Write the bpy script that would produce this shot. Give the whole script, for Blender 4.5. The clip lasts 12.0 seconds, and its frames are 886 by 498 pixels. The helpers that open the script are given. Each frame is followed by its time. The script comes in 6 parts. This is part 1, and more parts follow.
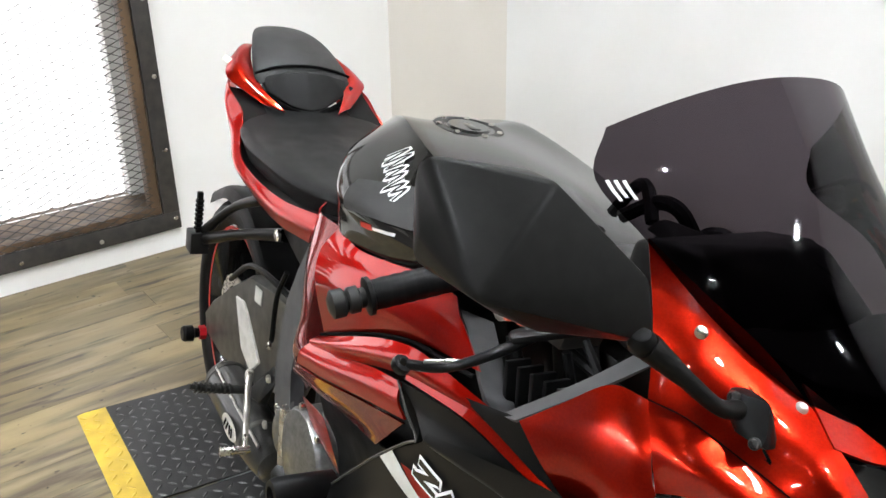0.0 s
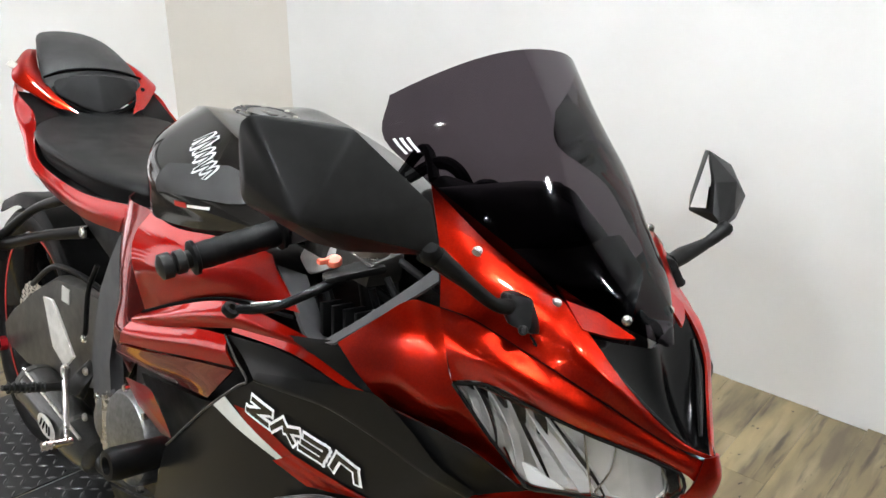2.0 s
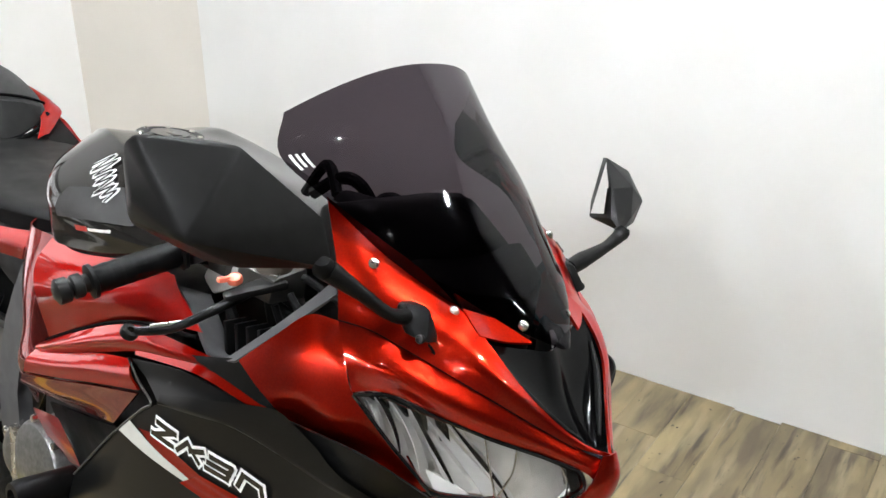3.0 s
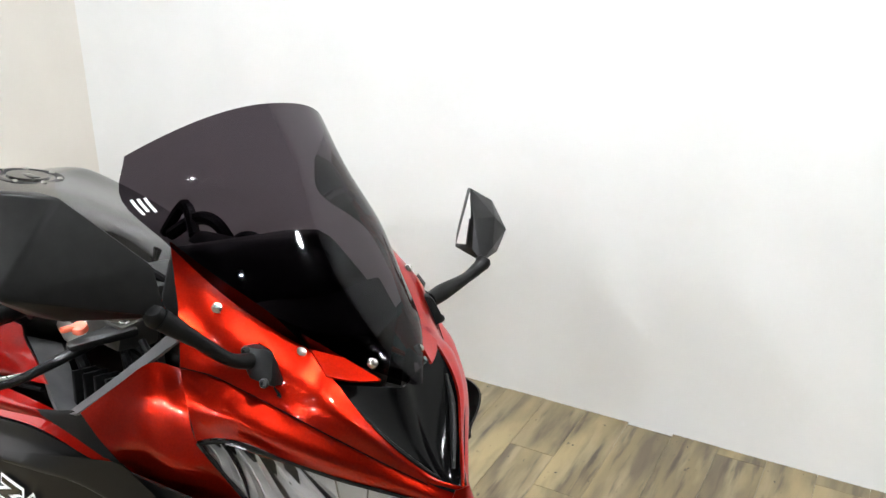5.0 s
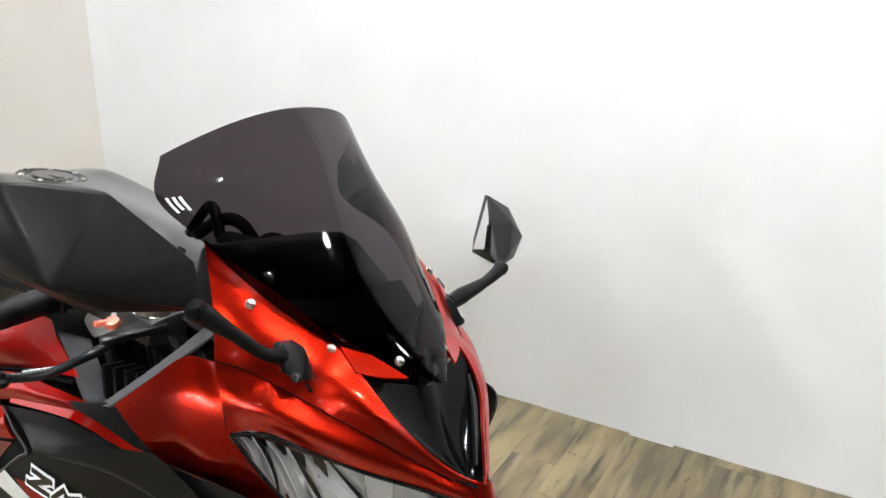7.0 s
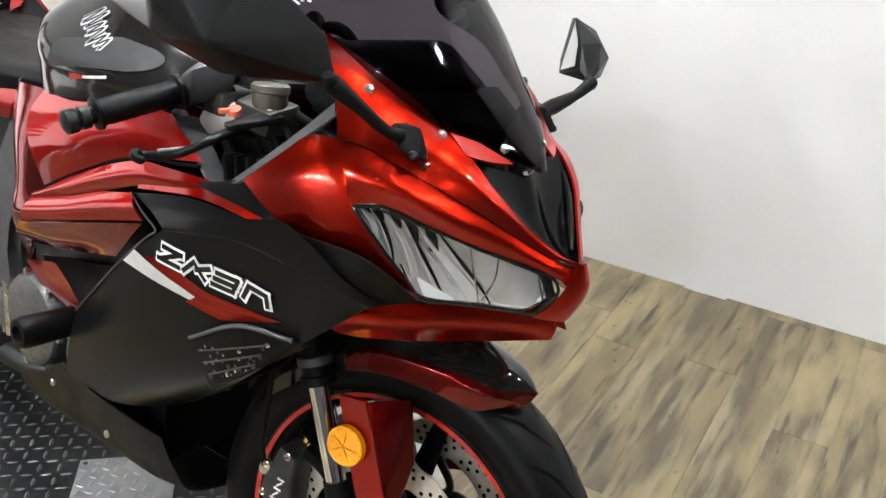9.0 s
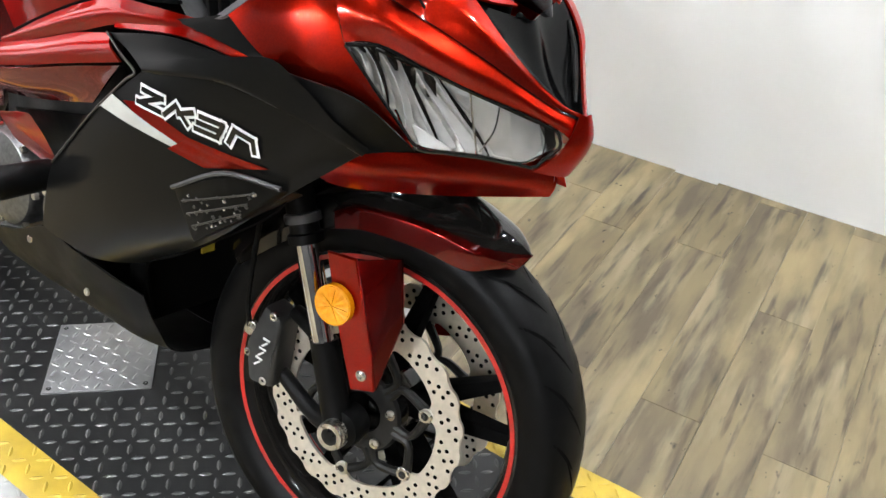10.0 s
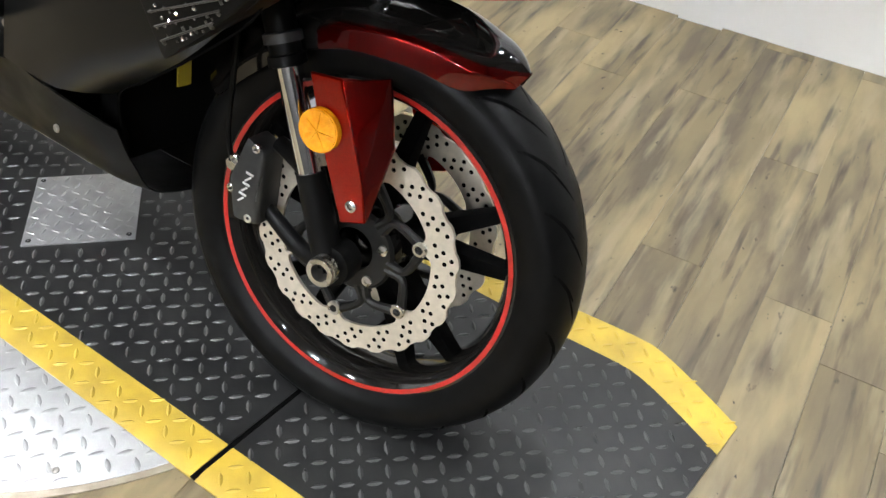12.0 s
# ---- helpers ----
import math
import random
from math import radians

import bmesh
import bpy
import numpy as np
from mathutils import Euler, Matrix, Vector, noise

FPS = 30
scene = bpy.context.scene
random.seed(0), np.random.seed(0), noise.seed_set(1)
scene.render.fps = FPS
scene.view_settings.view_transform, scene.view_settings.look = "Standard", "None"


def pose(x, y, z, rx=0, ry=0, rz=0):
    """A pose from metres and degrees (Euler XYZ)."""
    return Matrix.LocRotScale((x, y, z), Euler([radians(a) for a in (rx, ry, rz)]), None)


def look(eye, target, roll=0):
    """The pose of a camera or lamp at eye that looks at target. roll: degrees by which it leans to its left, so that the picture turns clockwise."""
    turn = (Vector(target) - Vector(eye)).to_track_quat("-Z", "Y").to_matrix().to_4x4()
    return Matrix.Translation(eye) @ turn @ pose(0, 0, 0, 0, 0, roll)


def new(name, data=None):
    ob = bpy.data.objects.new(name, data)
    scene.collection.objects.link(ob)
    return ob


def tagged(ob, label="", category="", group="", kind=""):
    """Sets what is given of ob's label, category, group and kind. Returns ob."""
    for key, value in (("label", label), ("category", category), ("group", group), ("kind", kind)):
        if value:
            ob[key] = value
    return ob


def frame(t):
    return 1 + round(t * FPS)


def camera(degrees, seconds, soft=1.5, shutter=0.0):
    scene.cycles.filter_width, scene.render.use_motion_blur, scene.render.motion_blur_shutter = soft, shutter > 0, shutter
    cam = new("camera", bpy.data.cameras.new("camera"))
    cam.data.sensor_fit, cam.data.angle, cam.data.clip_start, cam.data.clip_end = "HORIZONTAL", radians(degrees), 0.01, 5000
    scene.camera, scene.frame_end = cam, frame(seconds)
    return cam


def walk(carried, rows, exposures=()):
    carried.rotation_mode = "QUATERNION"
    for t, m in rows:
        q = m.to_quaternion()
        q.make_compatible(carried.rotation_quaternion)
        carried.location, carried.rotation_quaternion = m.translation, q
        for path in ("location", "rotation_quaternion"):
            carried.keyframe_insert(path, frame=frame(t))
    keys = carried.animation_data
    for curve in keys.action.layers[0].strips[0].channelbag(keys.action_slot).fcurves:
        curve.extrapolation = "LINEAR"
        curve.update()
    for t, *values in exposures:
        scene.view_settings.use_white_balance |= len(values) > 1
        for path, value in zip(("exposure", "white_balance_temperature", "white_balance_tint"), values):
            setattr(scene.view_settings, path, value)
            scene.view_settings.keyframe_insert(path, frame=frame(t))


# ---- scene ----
cam = camera(52.5, 12.0)
PATH = [
    (0, (0.367, -0.470, 1.387), (-1.144, 0.670, 0.501), -1.0),
    (0.5, (0.421, -0.596, 1.397), (-0.962, 0.703, 0.520), -2.2),
    (1, (0.466, -0.667, 1.411), (-0.823, 0.750, 0.575), -0.2),
    (1.5, (0.479, -0.621, 1.400), (-0.754, 0.836, 0.551), 0.5),
    (2, (0.481, -0.597, 1.396), (-0.703, 0.889, 0.527), 0.5),
    (2.5, (0.502, -0.588, 1.395), (-0.619, 0.956, 0.542), 0.3),
    (3, (0.521, -0.585, 1.398), (-0.549, 1.003, 0.563), 0.2),
    (5, (0.586, -0.540, 1.417), (-0.336, 1.160, 0.625), 0.2),
    (5.5, (0.593, -0.542, 1.424), (-0.303, 1.190, 0.673), 0.5),
    (6, (0.589, -0.551, 1.424), (-0.306, 1.182, 0.673), 0.9),
    (6.5, (0.578, -0.557, 1.421), (-0.320, 1.174, 0.669), 1.3),
    (8.5, (0.556, -0.706, 1.368), (-0.417, 0.909, 0.466), 0.5),
    (9, (0.557, -0.716, 1.337), (-0.373, 0.869, 0.342), 1.8),
    (9.5, (0.549, -0.720, 1.305), (-0.329, 0.828, 0.209), 3.4),
    (10, (0.539, -0.711, 1.269), (-0.282, 0.791, 0.070), 4.1),
    (10.5, (0.538, -0.709, 1.216), (-0.207, 0.731, -0.103), 5.5),
    (11, (0.544, -0.716, 1.172), (-0.135, 0.663, -0.245), 7.3),
    (11.5, (0.548, -0.721, 1.157), (-0.125, 0.633, -0.285), 7.3),
    (12, (0.536, -0.698, 1.169), (-0.172, 0.669, -0.243), 4.1),
]
walk(cam, [(t, look(eye, target, roll)) for t, eye, target, roll in PATH],
     [(0.0, 0.02), (0.5, -0.02), (1.0, -0.08), (2.5, 0.0), (4.8, 0.12), (6.5, 0.06), (8.5, -0.04), (9.5, 0.08), (10.5, 0.16), (12.0, 0.08)])

# ---- light ----
world = bpy.data.worlds.new("world")
scene.world = world
world.use_nodes = True
world.node_tree.nodes["Background"].inputs[0].default_value = (1, 0.98, 0.95, 1)
world.node_tree.nodes["Background"].inputs[1].default_value = 0.02
DAY = 2.5
# ceiling lights: x, y, radius, strength; open washers beside the long walls, hooded spots over the room
WASHERS = ((-1.3, 0.85, 0.07, 950), (0.0, 0.85, 0.07, 1080), (1.3, 0.85, 0.07, 900), (2.6, 0.85, 0.07, 700),
           (-2.0, -4.5, 0.1, 1200), (-0.6, -4.5, 0.1, 1500), (0.8, -4.5, 0.1, 1500), (2.2, -4.5, 0.1, 1000))
LIGHTS = ((-0.35, -0.95, 0.03, 4800), (-1.5, -0.85, 0.03, 5000), (0.9, -0.9, 0.03, 500), (-0.6, -2.1, 0.03, 5500), (0.6, -2.1, 0.03, 1500), (1.8, -2.0, 0.03, 600), (-1.9, -3.2, 0.03, 1500))

# ---- materials ----
def nodes(m):
    t = m.node_tree
    return t, t.nodes, t.links, t.nodes["Principled BSDF"]


def noise_mix(m, a, b, scale, detail=6, low=0.35, high=0.65, stretch=(1, 1, 1), source=None):
    """A colour that goes from a to b by a noise of that scale; source mixes on top of another colour socket."""
    t, n, l, bs = nodes(m)
    tc, mp, nz, rp, mx = (n.new(k) for k in ("ShaderNodeTexCoord", "ShaderNodeMapping", "ShaderNodeTexNoise", "ShaderNodeMapRange", "ShaderNodeMix"))
    mx.data_type = "RGBA"
    mp.inputs["Scale"].default_value = stretch
    nz.inputs["Scale"].default_value, nz.inputs["Detail"].default_value = scale, detail
    rp.inputs["From Min"].default_value, rp.inputs["From Max"].default_value = low, high
    l.new(tc.outputs["Object"], mp.inputs["Vector"])
    l.new(mp.outputs["Vector"], nz.inputs["Vector"])
    l.new(nz.outputs["Fac"], rp.inputs["Value"])
    l.new(rp.outputs["Result"], mx.inputs["Factor"])
    if source is None:
        mx.inputs["A"].default_value = (*a, 1)
    else:
        l.new(source, mx.inputs["A"])
    mx.inputs["B"].default_value = (*b, 1)
    return mx.outputs["Result"]


def bumped(m, scale, strength, distance=0.001, detail=4, stretch=(1, 1, 1)):
    t, n, l, bs = nodes(m)
    tc, mp, nz, bp = (n.new(k) for k in ("ShaderNodeTexCoord", "ShaderNodeMapping", "ShaderNodeTexNoise", "ShaderNodeBump"))
    mp.inputs["Scale"].default_value = stretch
    nz.inputs["Scale"].default_value, nz.inputs["Detail"].default_value = scale, detail
    bp.inputs["Strength"].default_value, bp.inputs["Distance"].default_value = strength, distance
    l.new(tc.outputs["Object"], mp.inputs["Vector"])
    l.new(mp.outputs["Vector"], nz.inputs["Vector"])
    l.new(nz.outputs["Fac"], bp.inputs["Height"])
    l.new(bp.outputs["Normal"], bs.inputs["Normal"])


def surface(name, a, b=None, rough=0.5, metal=0.0, scale=20, coat=0.0, bump=None, rough_var=0.0, spec=0.5, stretch=(1, 1, 1), tint=(1, 1, 1)):
    """A painted, moulded or metal surface: two tones by noise, grain, and a roughness that varies."""
    m = bpy.data.materials.new(name)
    m.use_nodes = True
    t, n, l, bs = nodes(m)
    bs.inputs["Roughness"].default_value = rough
    bs.inputs["Metallic"].default_value = metal
    bs.inputs["Specular IOR Level"].default_value = spec
    bs.inputs["Specular Tint"].default_value = (*tint, 1)
    bs.inputs["Coat Weight"].default_value = coat
    bs.inputs["Coat Roughness"].default_value = 0.03
    bs.inputs["Coat IOR"].default_value = 1.5
    l.new(noise_mix(m, a, b or tuple(0.8 * v for v in a), scale, stretch=stretch), bs.inputs["Base Color"])
    if rough_var:
        nz, rp, tc = n.new("ShaderNodeTexNoise"), n.new("ShaderNodeMapRange"), n.new("ShaderNodeTexCoord")
        nz.inputs["Scale"].default_value, nz.inputs["Detail"].default_value = scale * 0.4, 8
        rp.inputs["To Min"].default_value, rp.inputs["To Max"].default_value = max(0.02, rough - rough_var), rough + rough_var
        rp.inputs["From Min"].default_value, rp.inputs["From Max"].default_value = 0.3, 0.7
        l.new(tc.outputs["Object"], nz.inputs["Vector"])
        l.new(nz.outputs["Fac"], rp.inputs["Value"])
        l.new(rp.outputs["Result"], bs.inputs["Roughness"])
    if bump:
        bumped(m, *bump)
    return m


def glow(name, col, strength):
    m = bpy.data.materials.new(name)
    m.use_nodes = True
    b = m.node_tree.nodes["Principled BSDF"]
    b.inputs["Base Color"].default_value = (*col, 1)
    b.inputs["Emission Color"].default_value = (*col, 1)
    b.inputs["Emission Strength"].default_value = strength
    return m


def clear(name, tint, gloss=0.05, ior=1.45):
    """A thin see-through sheet: tinted, with a mirror gloss that grows at a slant."""
    m = bpy.data.materials.new(name)
    m.use_nodes = True
    t = m.node_tree
    t.nodes.clear()
    out, mix, tr, gl, fr = (t.nodes.new(k) for k in ("ShaderNodeOutputMaterial", "ShaderNodeMixShader", "ShaderNodeBsdfTransparent", "ShaderNodeBsdfGlossy", "ShaderNodeFresnel"))
    tr.inputs["Color"].default_value = (*tint, 1)
    gl.inputs["Roughness"].default_value = gloss
    fr.inputs["IOR"].default_value = ior
    t.links.new(fr.outputs[0], mix.inputs[0])
    t.links.new(tr.outputs[0], mix.inputs[1])
    t.links.new(gl.outputs[0], mix.inputs[2])
    t.links.new(mix.outputs[0], out.inputs["Surface"])
    return m


RED = surface("candy_red_paint", (0.43, 0.0125, 0.0035), (0.36, 0.0095, 0.003), 0.28, 0.96, 400, coat=0.8, tint=(1.0, 0.1, 0.06))
# Darker copy of the candy red; shade and dark reflections put into its colour.
RED_SHADED = surface("shaded_candy_red", (0.2, 0.004, 0.003), (0.15, 0.003, 0.002), 0.22, 0.93, 300, coat=1.0, tint=(0.8, 0.1, 0.06))
GLOSS = surface("black_gloss_paint", (0.007, 0.0066, 0.006), (0.01, 0.009, 0.008), 0.1, 0.0, 300, coat=0.4, spec=0.3)
SATIN = surface("satin_black_paint", (0.0035, 0.0035, 0.0035), (0.005, 0.005, 0.005), 0.28, 0.0, 500, coat=0.0, spec=0.14)
PLASTIC = surface("black_plastic", (0.0025, 0.0025, 0.0025), (0.004, 0.0039, 0.0038), 0.42, 0, 60, bump=(900, 0.15, 0.0004), rough_var=0.06, spec=0.1)
SHELL = surface("mirror_shell_plastic", (0.0065, 0.0064, 0.0062), (0.009, 0.0088, 0.0085), 0.38, 0, 60, bump=(900, 0.15, 0.0004), rough_var=0.06, spec=0.07)
BOWL = surface("silvered_bowl", (0.95, 0.94, 0.92), (0.92, 0.91, 0.89), 0.07, 0.5, 30)
GREYP = surface("grey_plastic", (0.035, 0.035, 0.037), (0.045, 0.045, 0.046), 0.48, 0, 60, bump=(900, 0.15, 0.0004), rough_var=0.06)
INKY = surface("glossy_black_plastic", (0.0018, 0.0018, 0.0018), (0.0025, 0.0025, 0.0025), 0.14, 0, 60, spec=0.09)
RUBBER = surface("rubber", (0.0025, 0.0025, 0.0026), (0.0045, 0.0045, 0.0045), 0.4, 0, 40, bump=(500, 0.2, 0.0005), rough_var=0.08, spec=0.09)
# Flat black for grooves and seams, and for parts deep in shade.
TREAD = surface("groove_and_shade_black", (0.002, 0.002, 0.002), None, 0.95, spec=0.05)
VINYL = surface("seat_vinyl", (0.006, 0.006, 0.0061), (0.008, 0.008, 0.008), 0.44, 0, 50, bump=(1400, 0.3, 0.0005), rough_var=0.06, spec=0.18)
VINYL2 = surface("grained_vinyl", (0.014, 0.014, 0.0138), (0.02, 0.0195, 0.019), 0.52, 0, 50, bump=(1800, 0.5, 0.0006), rough_var=0.06, spec=0.35)
STEEL = surface("steel", (0.62, 0.6, 0.56), (0.5, 0.48, 0.44), 0.28, 1.0, 60, rough_var=0.1)
DISCM = surface("brake_disc_steel", (0.68, 0.62, 0.53), (0.58, 0.53, 0.45), 0.4, 0.65, 90, bump=(300, 0.12, 0.0003), rough_var=0.08)
CHROME = surface("chrome", (0.85, 0.85, 0.86), None, 0.05, 1.0, 20)
ALU = surface("cast_aluminium", (0.22, 0.22, 0.215), (0.15, 0.15, 0.147), 0.4, 0.9, 120, bump=(600, 0.2, 0.0004), rough_var=0.1)
CALIPER = surface("grey_caliper_paint", (0.022, 0.022, 0.022), (0.03, 0.03, 0.029), 0.42, 0.1, 60, bump=(500, 0.25, 0.0004), rough_var=0.08, spec=0.35)
DARKALU = surface("dark_cast_metal", (0.009, 0.009, 0.009), (0.014, 0.0138, 0.013), 0.4, 0.2, 80, bump=(700, 0.2, 0.0004), rough_var=0.1, spec=0.3)
SWING = surface("dark_swingarm_metal", (0.07, 0.068, 0.063), (0.09, 0.087, 0.08), 0.38, 0.75, 60, rough_var=0.08)
CARBON = surface("woven_carbon", (0.006, 0.006, 0.006), (0.035, 0.034, 0.031), 0.28, 0.2, 420, coat=0.5, stretch=(1, 1, 4), spec=0.3)
WHITEP = surface("white_decal", (0.75, 0.75, 0.74), None, 0.4)
SILVERP = surface("silver_decal", (0.5, 0.5, 0.46), None, 0.35, 0.2)
BARE = surface("brushed_bare_metal", (0.62, 0.61, 0.58), (0.5, 0.49, 0.46), 0.4, 0.5, 50, rough_var=0.08)
STRIPE = surface("red_rim_tape", (0.42, 0.016, 0.012), None, 0.3, 0.0, 200, coat=0.3)
REDANO = surface("red_anodised", (0.6, 0.02, 0.03), None, 0.3, 0.6)
CORAL = surface("faded_red_plastic", (0.75, 0.16, 0.09), (0.65, 0.14, 0.08), 0.45, 0, 90)
AMBER = surface("amber_reflector", (1.0, 0.42, 0.008), (0.9, 0.32, 0.0), 0.2, 0.0, 120, coat=1.0, bump=(420, 0.6, 0.001))
YELLOWTAG = surface("yellow_label", (0.4, 0.3, 0.02), None, 0.5)
SCREEN = clear("smoked_screen", (0.092, 0.077, 0.09), 0.05, 1.24)
LENS = clear("clear_lens", (0.95, 0.95, 0.95), 0.02, 1.3)
MIRROR = surface("mirror_glass", (0.9, 0.9, 0.9), (0.9, 0.9, 0.9), 0.01, 1.0)
FLUID = surface("fluid_cup", (0.09, 0.075, 0.055), (0.06, 0.05, 0.038), 0.35, 0, 40, coat=0.5)
WALLP = surface("white_wall_paint", (0.82, 0.815, 0.8), (0.78, 0.775, 0.755), 0.45, 0, 3, bump=(160, 0.12, 0.001), rough_var=0.06)
BEIGE = surface("beige_wall_paint", (0.74, 0.7, 0.64), (0.71, 0.67, 0.61), 0.55, 0, 3, bump=(160, 0.12, 0.001))
CEIL = surface("low_bounce_dark_paint", (0.05, 0.05, 0.052), (0.04, 0.04, 0.042), 0.8, 0, 4)
TRIM = surface("white_lamp_trim", (0.75, 0.75, 0.74), (0.7, 0.7, 0.69), 0.5, 0, 4)
DIM = surface("low_bounce_wall_paint", (0.05, 0.048, 0.046), (0.04, 0.038, 0.037), 0.6, 0, 3, bump=(160, 0.12, 0.001))
IRON = surface("black_iron_frame", (0.035, 0.034, 0.033), (0.055, 0.05, 0.046), 0.5, 0.3, 30, rough_var=0.1)
OLDWOOD = surface("old_wood_frame", (0.14, 0.085, 0.045), (0.05, 0.032, 0.02), 0.6, 0, 14, stretch=(1, 1, 0.15), bump=(80, 0.3, 0.001))
BRICKM = surface("brick", (0.35, 0.12, 0.07), (0.28, 0.09, 0.055), 0.8, 0, 30, bump=(120, 0.4, 0.002))
MATBLACK = surface("black_rubber_mat", (0.011, 0.011, 0.0115), (0.02, 0.02, 0.0195), 0.38, 0, 14, bump=(400, 0.2, 0.0005), rough_var=0.1, spec=0.3)
# Lug tone lightened for wear and for the glints on the lugs.
LUG = surface("worn_glinting_lug", (0.03, 0.03, 0.03), (0.06, 0.06, 0.058), 0.34, 0, 30, rough_var=0.1, spec=0.5)
MATYEL = surface("yellow_rubber_mat", (0.5, 0.345, 0.035), (0.38, 0.26, 0.03), 0.5, 0, 18, bump=(300, 0.25, 0.0005), rough_var=0.1)
PLATE = surface("aluminium_plate", (0.4, 0.4, 0.4), (0.32, 0.32, 0.32), 0.4, 0.7, 25, rough_var=0.1)


def floor_material():
    """Weathered oak boards: a tone for each board, streaks, worn patches and dark knots."""
    m = bpy.data.materials.new("weathered_oak")
    m.use_nodes = True
    t, n, l, bs = nodes(m)
    oi, ramp = n.new("ShaderNodeObjectInfo"), n.new("ShaderNodeValToRGB")
    ramp.color_ramp.elements[0].color, ramp.color_ramp.elements[1].color = (0.135, 0.104, 0.056, 1), (0.19, 0.15, 0.083, 1)
    l.new(oi.outputs["Random"], ramp.inputs["Fac"])
    tc, add, sep = n.new("ShaderNodeTexCoord"), n.new("ShaderNodeVectorMath"), n.new("ShaderNodeCombineXYZ")
    mul = n.new("ShaderNodeMath")
    mul.operation, mul.inputs[1].default_value = "MULTIPLY", 37.0
    l.new(oi.outputs["Random"], mul.inputs[0])
    l.new(mul.outputs[0], sep.inputs["Z"])
    geo = n.new("ShaderNodeNewGeometry")
    l.new(geo.outputs["Position"], add.inputs[0])
    l.new(sep.outputs[0], add.inputs[1])

    def layer(src, col, scale, stretch, low, high, detail=6, own=True):
        mp, nz, rp, mx = (n.new(k) for k in ("ShaderNodeMapping", "ShaderNodeTexNoise", "ShaderNodeMapRange", "ShaderNodeMix"))
        mx.data_type = "RGBA"
        mp.inputs["Scale"].default_value = stretch
        nz.inputs["Scale"].default_value, nz.inputs["Detail"].default_value = scale, detail
        rp.inputs["From Min"].default_value, rp.inputs["From Max"].default_value = low, high
        l.new((add.outputs[0] if own else geo.outputs["Position"]), mp.inputs["Vector"])
        l.new(mp.outputs["Vector"], nz.inputs["Vector"])
        l.new(nz.outputs["Fac"], rp.inputs["Value"])
        l.new(rp.outputs["Result"], mx.inputs["Factor"])
        l.new(src, mx.inputs["A"])
        mx.inputs["B"].default_value = (*col, 1)
        return mx.outputs["Result"]
    c = layer(ramp.outputs["Color"], (0.085, 0.067, 0.043), 5, (2.6, 0.5, 1), 0.44, 0.64)
    c = layer(c, (0.22, 0.18, 0.112), 7, (3, 0.45, 1), 0.5, 0.68)
    c = layer(c, (0.045, 0.036, 0.026), 9, (4.5, 0.45, 1), 0.54, 0.7)
    c = layer(c, (0.25, 0.197, 0.105), 3.2, (2.4, 0.6, 1), 0.52, 0.68)
    c = layer(c, (0.035, 0.028, 0.02), 22, (2.0, 0.9, 1), 0.68, 0.76, 5)
    c = layer(c, (0.018, 0.015, 0.012), 55, (1.2, 0.8, 1), 0.7, 0.74, 4)
    l.new(c, bs.inputs["Base Color"])
    bs.inputs["Roughness"].default_value = 0.42
    bs.inputs["Specular IOR Level"].default_value = 0.4
    bumped(m, 60, 0.12, 0.001, 4, (4, 0.5, 1))
    return m


OAK = floor_material()

# ---- builders ----
from mathutils.bvhtree import BVHTree


def part(name, bm, mat, parent=None, label="", smooth=True):
    """Links a bmesh as one mesh object under a thing or a part."""
    me = bpy.data.meshes.new(name)
    bmesh.ops.recalc_face_normals(bm, faces=bm.faces)
    bm.to_mesh(me)
    bm.free()
    me.materials.append(mat)
    if smooth:
        me.polygons.foreach_set("use_smooth", [True] * len(me.polygons))
        me.set_sharp_from_angle(angle=radians(38))
    ob = new(name, me)
    ob.parent = parent
    return tagged(ob, label)


def spline(pts, n):
    """n points on a Catmull-Rom curve through pts."""
    p = np.array(pts, float)
    p = np.vstack([2 * p[0] - p[1], p, 2 * p[-1] - p[-2]])
    out = []
    for s in np.linspace(0, len(p) - 3, n):
        i = min(int(s), len(p) - 4)
        u = s - i
        a, b, c, d = p[i : i + 4]
        out.append(0.5 * (2 * b + (c - a) * u + (2 * a - 5 * b + 4 * c - d) * u * u + (3 * b - a - 3 * c + d) * u**3))
    return np.array(out)


def add_grid(bm, g, closed=False):
    vs = [[bm.verts.new(p) for p in row] for row in g]
    for a, b in zip(vs, vs[1:]):
        for j in range(len(a) if closed else len(a) - 1):
            k = (j + 1) % len(a)
            bm.faces.new((a[j], a[k], b[k], b[j]))
    return vs


def sheet(rows, nu=24, nv=12, thick=0.003, flip=False, straight=False):
    """A curved panel through rows of control points, with a thickness; flip: its twin on the other side."""
    if straight:
        g = np.array(rows, float)
    else:
        g = np.array([spline(r, nu) for r in rows])
        g = np.array([spline(g[:, j], nv) for j in range(nu)]).transpose(1, 0, 2)
    if flip:
        g = g * (1, -1, 1)
    bm = bmesh.new()
    add_grid(bm, g)
    bmesh.ops.recalc_face_normals(bm, faces=bm.faces)
    if thick:
        bmesh.ops.solidify(bm, geom=bm.faces[:], thickness=thick)
    return bm


